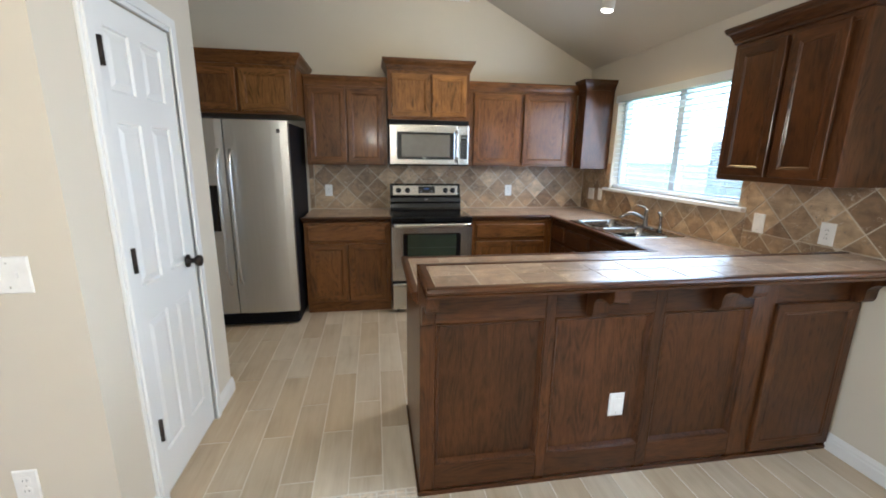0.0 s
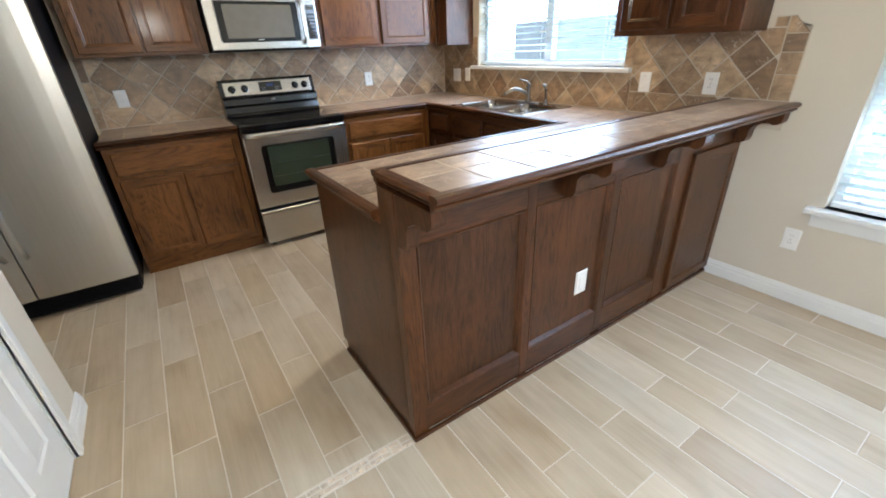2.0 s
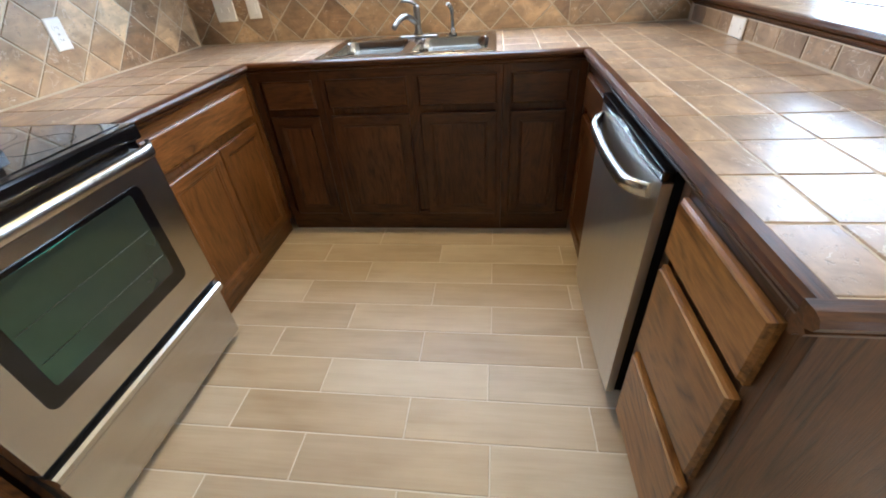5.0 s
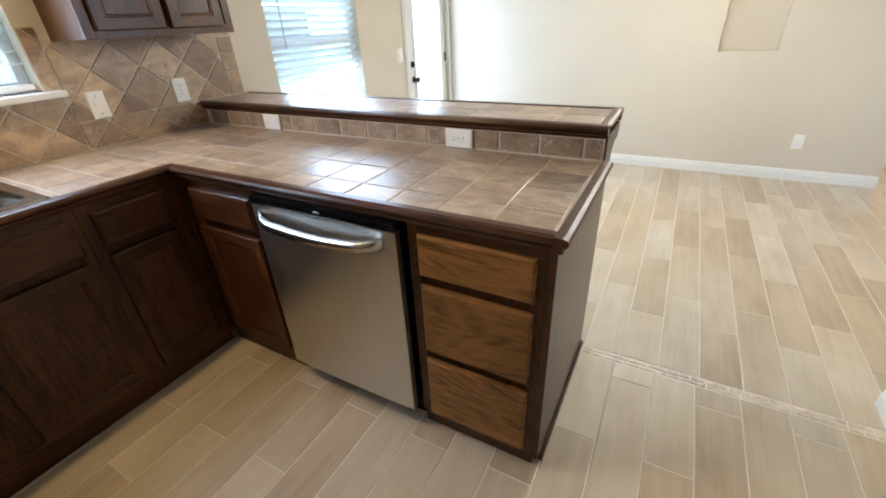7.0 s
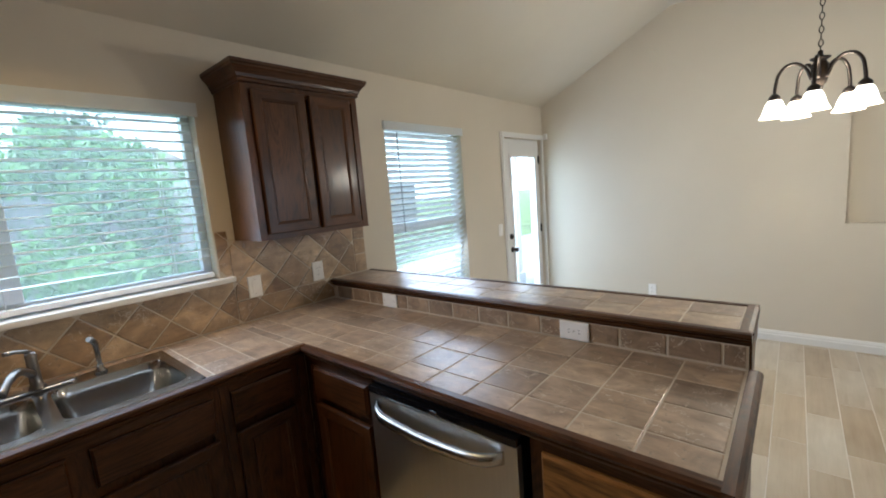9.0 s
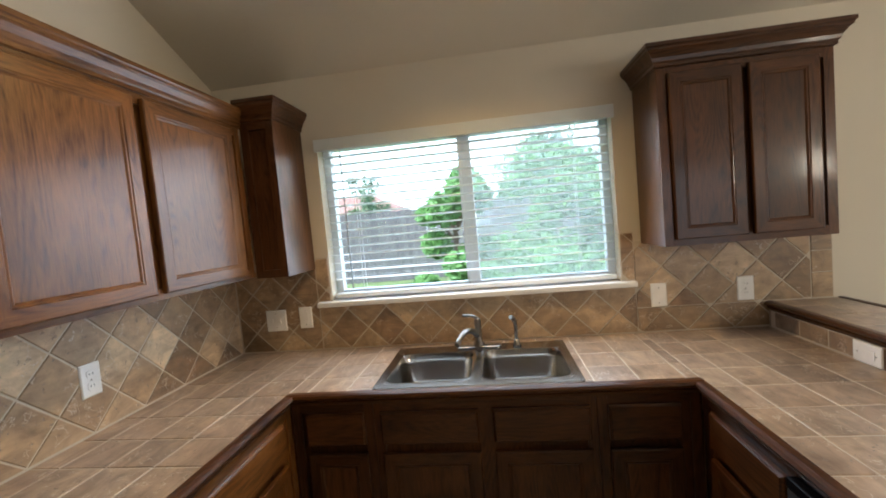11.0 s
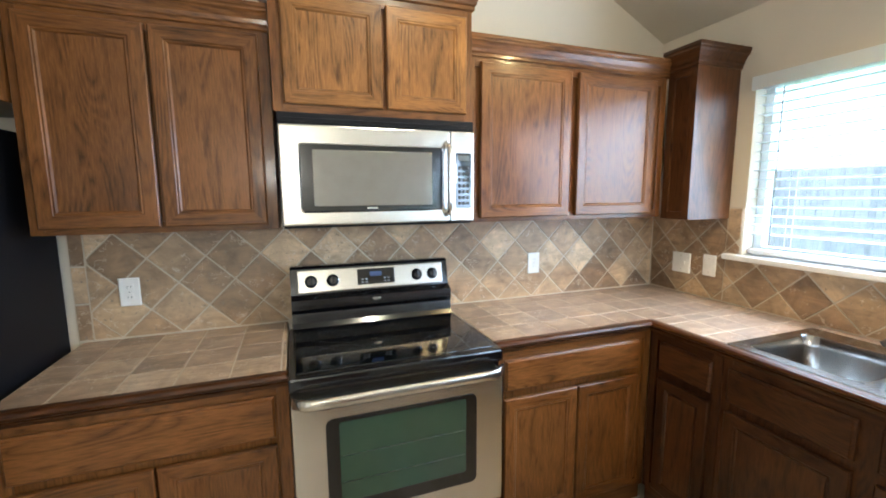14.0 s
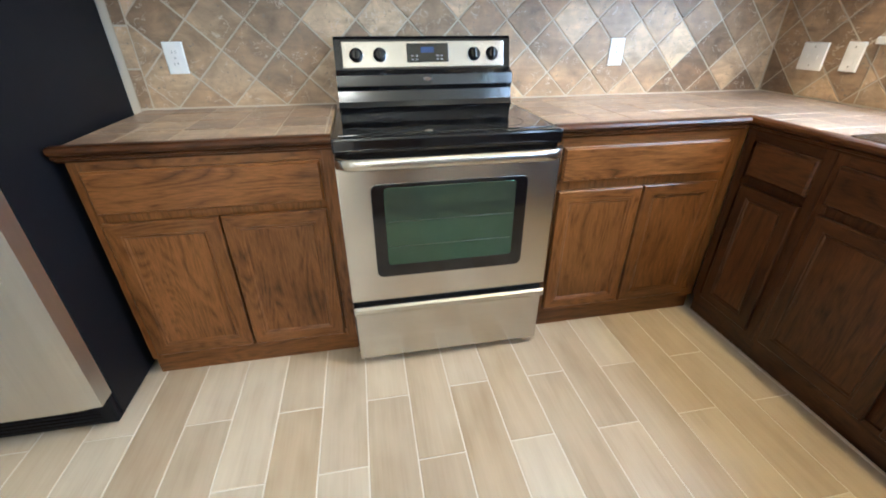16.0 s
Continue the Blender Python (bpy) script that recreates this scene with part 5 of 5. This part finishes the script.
CX, CY, CZ = 0.185, 0.20, 1.955
light = thing("chandelier", (CX, CY, CZ), "dark bronze five-arm chandelier with lit frosted glass bells", "chandelier")
bm = bmesh.new()
turned(bm, [(0.006, -0.075), (0.014, -0.068), (0.018, -0.05), (0.030, -0.03), (0.036, 0.0), (0.034, 0.06), (0.024, 0.075), (0.040, 0.085), (0.042, 0.092), (0.012, 0.10), (0.010, 0.125)], (CX, CY, CZ), n=20)
part("hub", bm, BRONZE, light)
bm = bmesh.new()
for k in range(30):
    z = CZ + 0.13 + k * 0.032
    if z > FLAT - 0.05:
        break
    pts = [(0.009 * math.cos(a), 0.017 * math.sin(a)) for a in [2 * math.pi * q / 10 for q in range(11)]]
    tube(bm, [(CX + (p if k % 2 else 0), CY + (0 if k % 2 else p), z + q) for p, q in pts], 0.0028, 5)
part("chain", bm, BRONZE, light)
bm = bmesh.new()
turned(bm, [(0.065, 0.0), (0.065, -0.006), (0.05, -0.02), (0.015, -0.03), (0.012, -0.05)], (CX, CY, FLAT - 0.0005), n=24)
part("canopy", bm, BRONZE, light)
for k in range(5):
    a = 2 * math.pi * (k + 0.15) / 5
    ux, uy = math.cos(a), math.sin(a)
    R = 0.178
    pts = [(0.03, -0.01), (0.05, 0.05), (0.09, 0.085), (0.135, 0.080), (0.167, 0.04), (R, -0.035), (R, -0.06)]
    fine = []
    for (r0, z0), (r1, z1) in zip(pts, pts[1:]):
        fine += [(r0 + (r1 - r0) * q / 4, z0 + (z1 - z0) * q / 4) for q in range(4)]
    fine.append(pts[-1])
    for _ in range(2):
        fine = [fine[0]] + [tuple((fine[i - 1][c] + 2 * fine[i][c] + fine[i + 1][c]) / 4 for c in (0, 1)) for i in range(1, len(fine) - 1)] + [fine[-1]]
    bm = bmesh.new()
    tube(bm, [(CX + r * ux, CY + r * uy, CZ + z) for r, z in fine], 0.008, 8)
    turned(bm, [(0.020, -0.10), (0.028, -0.085), (0.026, -0.07), (0.012, -0.055)], (CX + R * ux, CY + R * uy, CZ), n=14)
    arm = part("arm", bm, BRONZE, light)
    bm = bmesh.new()
    turned(bm, [(0.028, -0.088), (0.038, -0.105), (0.046, -0.13), (0.053, -0.155), (0.066, -0.178), (0.063, -0.179), (0.050, -0.154), (0.043, -0.13), (0.035, -0.107), (0.025, -0.092)], (CX + R * ux, CY + R * uy, CZ), n=20)
    sh = part("shade", bm, SHADE, arm, "lit frosted glass bell shade")
    sh.visible_shadow = False

# bathroom vanity seen through the doorway
van = thing("vanity", (-2.66, -4.2, 0), "dark wood bathroom vanity with a white top", "vanity")
part("body", boxes((-3.08, -2.40, -4.45, -4.0, 0.0, 0.75), bevel=0.004), OAK["z"], van)
part("top", boxes((-3.09, -2.38, -4.47, -3.98, 0.752, 0.785), bevel=0.006), PLASTIC, van, "white vanity top")
for x in (-2.98, -2.66):
    part("door", boxes((x, x + 0.27, -4.0, -3.982, 0.12, 0.70), bevel=0.006), OAK["z"], van)

# ---- outside ----
structure("ground", boxes((2.66, 900, -700, 700, -0.6, -0.25)), GRASS, "green lawn of the back yard", "lawn")
# pale slab added to brighten what shows through the back door
structure("patio", boxes((2.67, 7.0, -14.0, 1.6, -0.3, -0.12)), paint("pale_slab", (0.45, 0.44, 0.42), 0.9, 0.1, 0.5, 40), "pale concrete slab added to brighten the door view", "patio")
# glowing shell added far off to whiten the sky in the windows
SKY_GLOW = plain("sky_glow", (0.95, 0.98, 1.0), 0.9, emit=0.9)
SKY_GLOW.cycles.emission_sampling = "NONE"
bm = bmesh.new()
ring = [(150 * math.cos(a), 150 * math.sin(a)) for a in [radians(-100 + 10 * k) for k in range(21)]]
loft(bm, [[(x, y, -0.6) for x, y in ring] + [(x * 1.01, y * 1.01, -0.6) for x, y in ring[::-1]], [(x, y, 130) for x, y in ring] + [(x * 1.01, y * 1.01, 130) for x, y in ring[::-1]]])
structure("backdrop", bm, SKY_GLOW, "glowing white shell added behind the far houses", "sky")
post = thing("porch_post", (3.75, -2.75, -0.12), "white square porch post on the patio", "post")
part("shaft", boxes((3.68, 3.82, -2.82, -2.68, -0.12, 2.6), bevel=0.006), WHITE, post)
part("plinth", boxes((3.65, 3.85, -2.85, -2.65, -0.12, 0.1), bevel=0.01), WHITE, post)
fence = thing("fence", (14.0, 3.0, -0.25), "weathered grey wooden board fence", "fence")
bm = bmesh.new()
box(bm, 0, 0.02, -0.066, 0.066, 0, 2.38)
board = mesh_of("board", bm, FENCE)
for k in range(190):
    b = new("board", board)
    b.parent = fence
    b.matrix_parent_inverse = Matrix.Translation(-fence.location)
    b.matrix_basis = pose(14.0 + random.uniform(-0.006, 0.006), -11 + k * 0.14, -0.25 + random.uniform(-0.02, 0.02), 0, 0, random.uniform(-1, 1))
for z in (0.1, 0.95, 1.8):
    part("rail", boxes((14.025, 14.07, -11.1, 15.6, z, z + 0.09)), FENCE, fence)


def house(name, x, y, w, d, eave, ridge, wall, roof, label):
    ob = thing(name, (x + d / 2, y + w / 2, -0.25), label, "house", "neighbouring houses")
    part("wall", boxes((x, x + d, y, y + w, -0.25, eave)), wall, ob)
    bm = bmesh.new()
    o = 0.4
    a = [(x - o, y - o, eave), (x + d + o, y - o, eave), (x + d + o, y + w + o, eave), (x - o, y + w + o, eave)]
    b = [(x + d / 2 - 0.1, y + w * 0.3, ridge), (x + d / 2 + 0.1, y + w * 0.3, ridge), (x + d / 2 + 0.1, y + w * 0.7, ridge), (x + d / 2 - 0.1, y + w * 0.7, ridge)]
    loft(bm, [[(p, q, r - 0.12) for p, q, r in a], a, b])
    part("roof", bm, roof, ob)
    for k in range(3):
        yy = y + w * (0.2 + 0.28 * k)
        win = part("window", boxes((x - 0.05, x - 0.002, yy, yy + 1.1, 0.6, 2.0), bevel=0.01), WHITE, ob)
        part("pane", boxes((x - 0.062, x - 0.051, yy + 0.07, yy + 1.03, 0.67, 1.93)), plain("dark_pane", (0.05, 0.06, 0.07), 0.1), win)


house("house", 28, 9.0, 11, 8, 2.4, 4.3, BRICK, ROOF_RED, "low brick house with a reddish hipped roof behind the fence")
house("house", 26, -9, 12, 9, 2.4, 5.6, BRICK, ROOF, "low brick house with a grey hipped roof behind the trees")


def leafy(name, x, y, height, spread, count, leaf, label, seed, low=0.25):
    """A tree: tapered trunk, limbs and a crown of many small leaves in uneven clumps."""
    rnd = random.Random(seed)
    g = -0.25
    ob = thing(name, (x, y, g), label, "tree", "yard trees")
    bm = bmesh.new()
    tube(bm, [(x, y, g), (x + 0.05, y, g + height * 0.3), (x - 0.03, y + 0.05, g + height * 0.6), (x, y, g + height * 0.9)], [0.05 * height * 0.5, 0.04 * height * 0.45, 0.02 * height * 0.45, 0.01], 8)
    clumps = []
    for k in range(22):
        a = rnd.uniform(0, 2 * math.pi)
        z = g + height * rnd.uniform(low, 0.98)
        f = 1 - abs((z - g) / height - 0.5) * 1.1
        r = spread * f * rnd.uniform(0.3, 1.0)
        p = (x + r * math.cos(a), y + r * math.sin(a), z)
        clumps.append((p, spread * rnd.uniform(0.22, 0.42)))
        s = max(g + height * 0.15, z - height * 0.2)
        tube(bm, [(x, y, s), ((x + p[0]) / 2, (y + p[1]) / 2, (s + z) / 2 + 0.05), p], [0.03, 0.02, 0.006], 5)
    part("trunk", bm, BARK, ob)
    verts, faces = [], []
    for k in range(count):
        (cx, cy, cz), r = clumps[rnd.randrange(len(clumps))]
        d = Vector((rnd.gauss(0, 1), rnd.gauss(0, 1), rnd.gauss(0, 0.8)))
        c = Vector((cx, cy, cz)) + d.normalized() * r * rnd.random() ** 0.45
        u = Vector((rnd.gauss(0, 1), rnd.gauss(0, 1), rnd.gauss(0, 0.6))).normalized()
        v = u.orthogonal().normalized()
        s = rnd.uniform(0.05, 0.10) * (0.6 + height * 0.14)
        i = len(verts)
        verts += [c - u * s, c + v * s * 0.5 + u.cross(v) * s * 0.15, c + u * s, c - v * s * 0.5 + u.cross(v) * s * 0.15]
        faces += [(i, i + 1, i + 2), (i, i + 2, i + 3)]
    data = bpy.data.meshes.new("crown")
    data.from_pydata([tuple(q) for q in verts], [], faces)
    data.materials.append(leaf)
    crown = new("crown", data)
    crown.parent = ob
    crown.matrix_parent_inverse = Matrix.Translation(-ob.location)


leafy("young_tree", 7.0, 3.52, 2.5, 0.72, 15000, LEAF, "bright green young tree on the lawn", 3, 0.12)
leafy("tree", 9.4, 1.5, 3.0, 1.7, 9000, LEAF, "broad green tree before the fence", 5, 0.1)
leafy("tree", 9.6, -1.6, 3.2, 1.9, 8000, LEAF, "broad green tree before the fence", 8, 0.1)
leafy("tree", 16.5, 0.5, 4.7, 2.5, 9000, LEAF_DARK, "tall rounded tree beyond the fence", 12, 0.3)
leafy("tree", 24.0, 10.2, 4.9, 1.6, 4000, LEAF_DARK, "dark tree far beyond the fence", 9, 0.3)

# ---- pieces of counters, walls and floor ----
lay(left_top, (-0.462, 0.312, 3.80, 4.381), (-0.332, 3.80), 0.157, TOP)
lay(u_top, (1.087, 2.493, 3.80, 4.381), (1.087, 3.80), 0.160, TOP)
lay(u_top, (1.90, 2.493, 2.235, 3.80), (1.90, 2.28), 0.160, TOP, HOLE)
lay(u_top, (0.352, 2.493, 1.654, 2.235), (0.358, 1.806), 0.163, TOP)
lay(bar_top, (0.378, 2.497, 1.348, 1.630), (0.545, 1.489), 0.1655, BAR)


def clip(poly, x0, x1, z0, z1):
    """Cut a polygon to a rectangle."""
    for k, lim, sign in ((0, x0, 1), (0, x1, -1), (1, z0, 1), (1, z1, -1)):
        out = []
        for p, q in zip(poly, poly[1:] + poly[:1]):
            a, b = sign * (p[k] - lim), sign * (q[k] - lim)
            if a >= 0:
                out.append(p)
            if (a >= 0) != (b >= 0):
                t = a / (a - b)
                out.append((p[0] + t * (q[0] - p[0]), p[1] + t * (q[1] - p[1])))
        poly = out
        if not poly:
            return []
    return poly


def area(poly):
    return 0.5 * abs(sum(p[0] * q[1] - q[0] * p[1] for p, q in zip(poly, poly[1:] + poly[:1])))


SPLASH_CACHE = {}


def splash_piece(owner, poly, place, depth=0.0036, mat=SPLASH):
    """A wall tile from its outline (u, z), set at place(u, z) with its face outward."""
    if area(poly) < 0.0004:
        return
    cu, cz = (sum(p[k] for p in poly) / len(poly) for k in (0, 1))
    shape = tuple((round(p[0] - cu, 4), round(p[1] - cz, 4)) for p in poly)
    key = (shape, mat.name)
    if key not in SPLASH_CACHE:
        bm = bmesh.new()
        rings = []
        for f, d in ((1.0, 0.0), (1.0, depth - 0.0022), (0.988, depth - 0.0008), (0.962, depth)):
            rings.append([(u * f, -d, z * f) for u, z in shape])
        loft(bm, rings)
        SPLASH_CACHE[key] = mesh_of("tile", bm, mat)
    t = new("tile", SPLASH_CACHE[key])
    t.parent = owner
    t.matrix_basis = place(cu, cz) @ pose(0, random.uniform(-0.0006, 0.0003), 0, random.uniform(-0.25, 0.25), 0, random.uniform(-0.25, 0.25))


def inset(poly, g):
    """Shrink a convex polygon towards its centre by about g."""
    cu, cz = (sum(p[k] for p in poly) / len(poly) for k in (0, 1))
    out = []
    for u, z in poly:
        d = math.hypot(u - cu, z - cz)
        f = max(0.0, 1 - 1.35 * g / d) if d else 1
        out.append((cu + (u - cu) * f, cz + (z - cz) * f))
    return out


DIAG = 0.216


def diamonds(owner, u0, u1, z0, z1, ou, oz, place, holes=()):
    for i in range(-60, 61):
        for j in range(-2, 12):
            cu, cz = ou + (i + 0.5 * (j % 2)) * DIAG, oz + 0.5 * j * DIAG
            poly = clip([(cu, cz - DIAG / 2), (cu + DIAG / 2, cz), (cu, cz + DIAG / 2), (cu - DIAG / 2, cz)], u0, u1, z0, z1)
            pieces = [poly] if poly else []
            for h0, h1, k0, k1 in holes:
                cut = []
                for p in pieces:
                    cut += [q for q in (clip(p, -9, h0, k0, k1), clip(p, h1, 9, k0, k1), clip(p, -9, 9, -9, k0), clip(p, -9, 9, k1, 9)) if q]
                pieces = cut
            for p in pieces:
                splash_piece(owner, inset(p, 0.0036), place)


def bed(name, rects, place_box, label):
    bm = bmesh.new()
    for r in rects:
        box(bm, *place_box(*r))
    return structure(name, bm, TAN_GROUT, label, "backsplash")


north_bed = bed("wall_tile_north", [(-0.478, EAST - 0.004, TOP - 0.02, 1.372), (0.30, 1.09, 1.372, 1.40)], lambda a, b, c, d: (a, b, NORTH - 0.004, NORTH + 0.001, c, d), "diagonal brown travertine backsplash behind the range")
on_north = lambda u, z: pose(u, NORTH - 0.0042, z)
diamonds(north_bed, -0.425, EAST - 0.01, TOP + 0.004, 1.372, -0.003, TOP + 0.003, on_north)
for k in range(4):
    z = TOP + 0.004 + k * 0.152
    splash_piece(north_bed, inset([(-0.474, z), (-0.428, z), (-0.428, min(1.37, z + 0.15)), (-0.474, min(1.37, z + 0.15))], 0.002), on_north)
# window wall: the local u runs along -y
E_RECTS = [(-1.365, -2.25, TOP - 0.02, 1.372), (-2.25, -3.905, TOP - 0.02, 1.152), (-3.905, -4.386, TOP - 0.02, 1.372), (-2.25, -2.312, 1.152, 1.42), (-3.83, -3.905, 1.152, 1.42)]
bm = bmesh.new()
for a, b, c, d in E_RECTS:
    box(bm, EAST - 0.004, EAST + 0.001, -a, -b, c, d)
loft(bm, [[(x, 1.365, 1.372), (x, 1.52, 1.372), (x, 1.52, 1.423), (x, 1.442, 1.423), (x, 1.365, 1.345)] for x in (EAST - 0.0041, EAST + 0.001)])
east_bed = structure("wall_tile_east", bm, TAN_GROUT, "diagonal brown travertine backsplash below the kitchen window", "backsplash")
on_east = lambda u, z: TURN_EAST @ pose(u, EAST - 0.004, z)
OU = -1.9095
diamonds(east_bed, -2.25, -1.462, TOP + 0.004, 1.372, OU, TOP + 0.003, on_east, [(-1.645, -1.30, 0.8, BAR + 0.004)])
diamonds(east_bed, -3.905, -2.25, TOP + 0.004, 1.150, OU, TOP + 0.003, on_east)
diamonds(east_bed, -4.378, -3.905, TOP + 0.004, 1.372, OU, TOP + 0.003, on_east)
diamonds(east_bed, -2.312, -2.25, 1.182, 1.418, OU, TOP + 0.003, on_east)
diamonds(east_bed, -3.905, -3.832, 1.182, 1.418, OU, TOP + 0.003, on_east)
diamonds(east_bed, -1.518, -1.462, 1.372, 1.42, OU, TOP + 0.003, on_east)
for z0, z1 in ((BAR + 0.004, 1.16), (1.16, 1.262), (1.262, 1.343)):
    splash_piece(east_bed, inset([(-1.460, z0), (-1.368, z0), (-1.368, z1), (-1.460, z1)], 0.002), on_east)
splash_piece(east_bed, inset([(-1.460, 1.345), (-1.368, 1.345), (-1.442, 1.421), (-1.460, 1.421)], 0.002), on_east)
# upstand below the bar
bar_bed = structure("wall_tile_bar", boxes((0.352, 2.490, 1.6405, 1.6445, TOP - 0.02, 0.990)), TAN_GROUT, "upstand of brown travertine tiles below the raised bar", "backsplash")
on_bar = lambda u, z: TURN_SOUTH @ pose(u, -1.6445, z)
x = 0.356
for k in range(14):
    w = 0.154 if k else 0.06
    b = min(x + w, 2.487)
    splash_piece(bar_bed, inset([(-b, TOP + 0.004), (-x - 0.003, TOP + 0.004), (-x - 0.003, 0.988), (-b, 0.988)], 0.001), on_bar, mat=UPSTAND)
    x += w + 0.003
    if x > 2.47:
        break

# floor planks: nearest as pieces, the rest joined
PLANK_W, PLANK_L, GAP = 0.1565, 0.612, 0.0045
PLANK_CACHE = {}
floor_ob = bpy.data.objects["floor"]


def plank_rings(w, d):
    return [[(sx * (w / 2 - e), sy * (d / 2 - e), z) for sx, sy in ((-1, -1), (1, -1), (1, 1), (-1, 1))] for e, z in ((0, -0.006), (0, -0.0014), (0.0012, -0.0003), (0.0028, 0))]


far = bmesh.new()
for i in range(-33, 15):
    for zone in (0, 1):
        x0 = 0.325 + i * PLANK_W + (0.017 if zone else 0.0)
        x1 = x0 + PLANK_W
        lo, hi = ((-2.46, 1.535), (1.588, 4.35))[zone]
        if zone and x0 < -1.43:
            continue
        start = (1.170 if i % 2 == 0 else 0.943) if not zone else (3.525 if i % 2 == 0 else 3.254)
        start += random.Random(i * 7 + zone).uniform(-0.007, 0.007)
        j0 = math.floor((lo - start) / PLANK_L)
        for j in range(j0, j0 + 9):
            y0, y1 = max(lo, start + j * PLANK_L), min(hi, start + (j + 1) * PLANK_L)
            if y1 - y0 < 0.02 or x0 > 2.49:
                continue
            a, b = max(x0, -4.6), min(x1, 2.499)
            if not zone and a > -1.3:
                y0 = max(y0, SOUTH + 0.002)
                if y1 - y0 < 0.02:
                    continue
            if zone and (a > 1.95 or y0 > 3.87 or (a > 0.4 and y1 < 2.24)):
                continue
            w, d = round(b - a - GAP, 3), round(y1 - y0 - GAP, 3)
            if w < 0.02:
                continue
            tilt = pose((a + b) / 2, (y0 + y1) / 2, random.uniform(-0.0004, 0.0004), random.uniform(-0.05, 0.05), random.uniform(-0.1, 0.1), 0)
            if a < -1.6 or (not zone and y1 < -1.45):
                tmp = bmesh.new()
                loft(tmp, plank_rings(w, d))
                join(far, tmp, 0, tilt)
                continue
            if (w, d) not in PLANK_CACHE:
                bm = bmesh.new()
                loft(bm, plank_rings(w, d))
                PLANK_CACHE[(w, d)] = mesh_of("plank", bm, PLANK)
            t = new("plank", PLANK_CACHE[(w, d)])
            t.parent = floor_ob
            t.matrix_basis = tilt
tagged(part("far_planks", far, PLANK_FAR, floor_ob, "pale wood-look planks farther off"), kind="stuff")
# threshold of small stones
rnd = random.Random(4)
x = -0.72
bm = bmesh.new()
while x < 0.335:
    w = rnd.uniform(0.022, 0.05)
    for y0, y1 in ((1.5385, 1.5605), (1.5625, 1.5845)):
        q = rnd.uniform(-0.004, 0.004)
        box(bm, x + 0.002 + q, min(0.337, x + w - 0.002 + q), y0 + rnd.uniform(0, 0.003), y1 - rnd.uniform(0, 0.003), -0.006, rnd.uniform(-0.0005, 0.0015), bevel=0.002)
    x += w
part("threshold_mosaic", bm, stone("threshold_stone", ((0.55, 0.47, 0.37), (0.62, 0.55, 0.45)), 0.5), floor_ob, "strip of small pale stone mosaic")
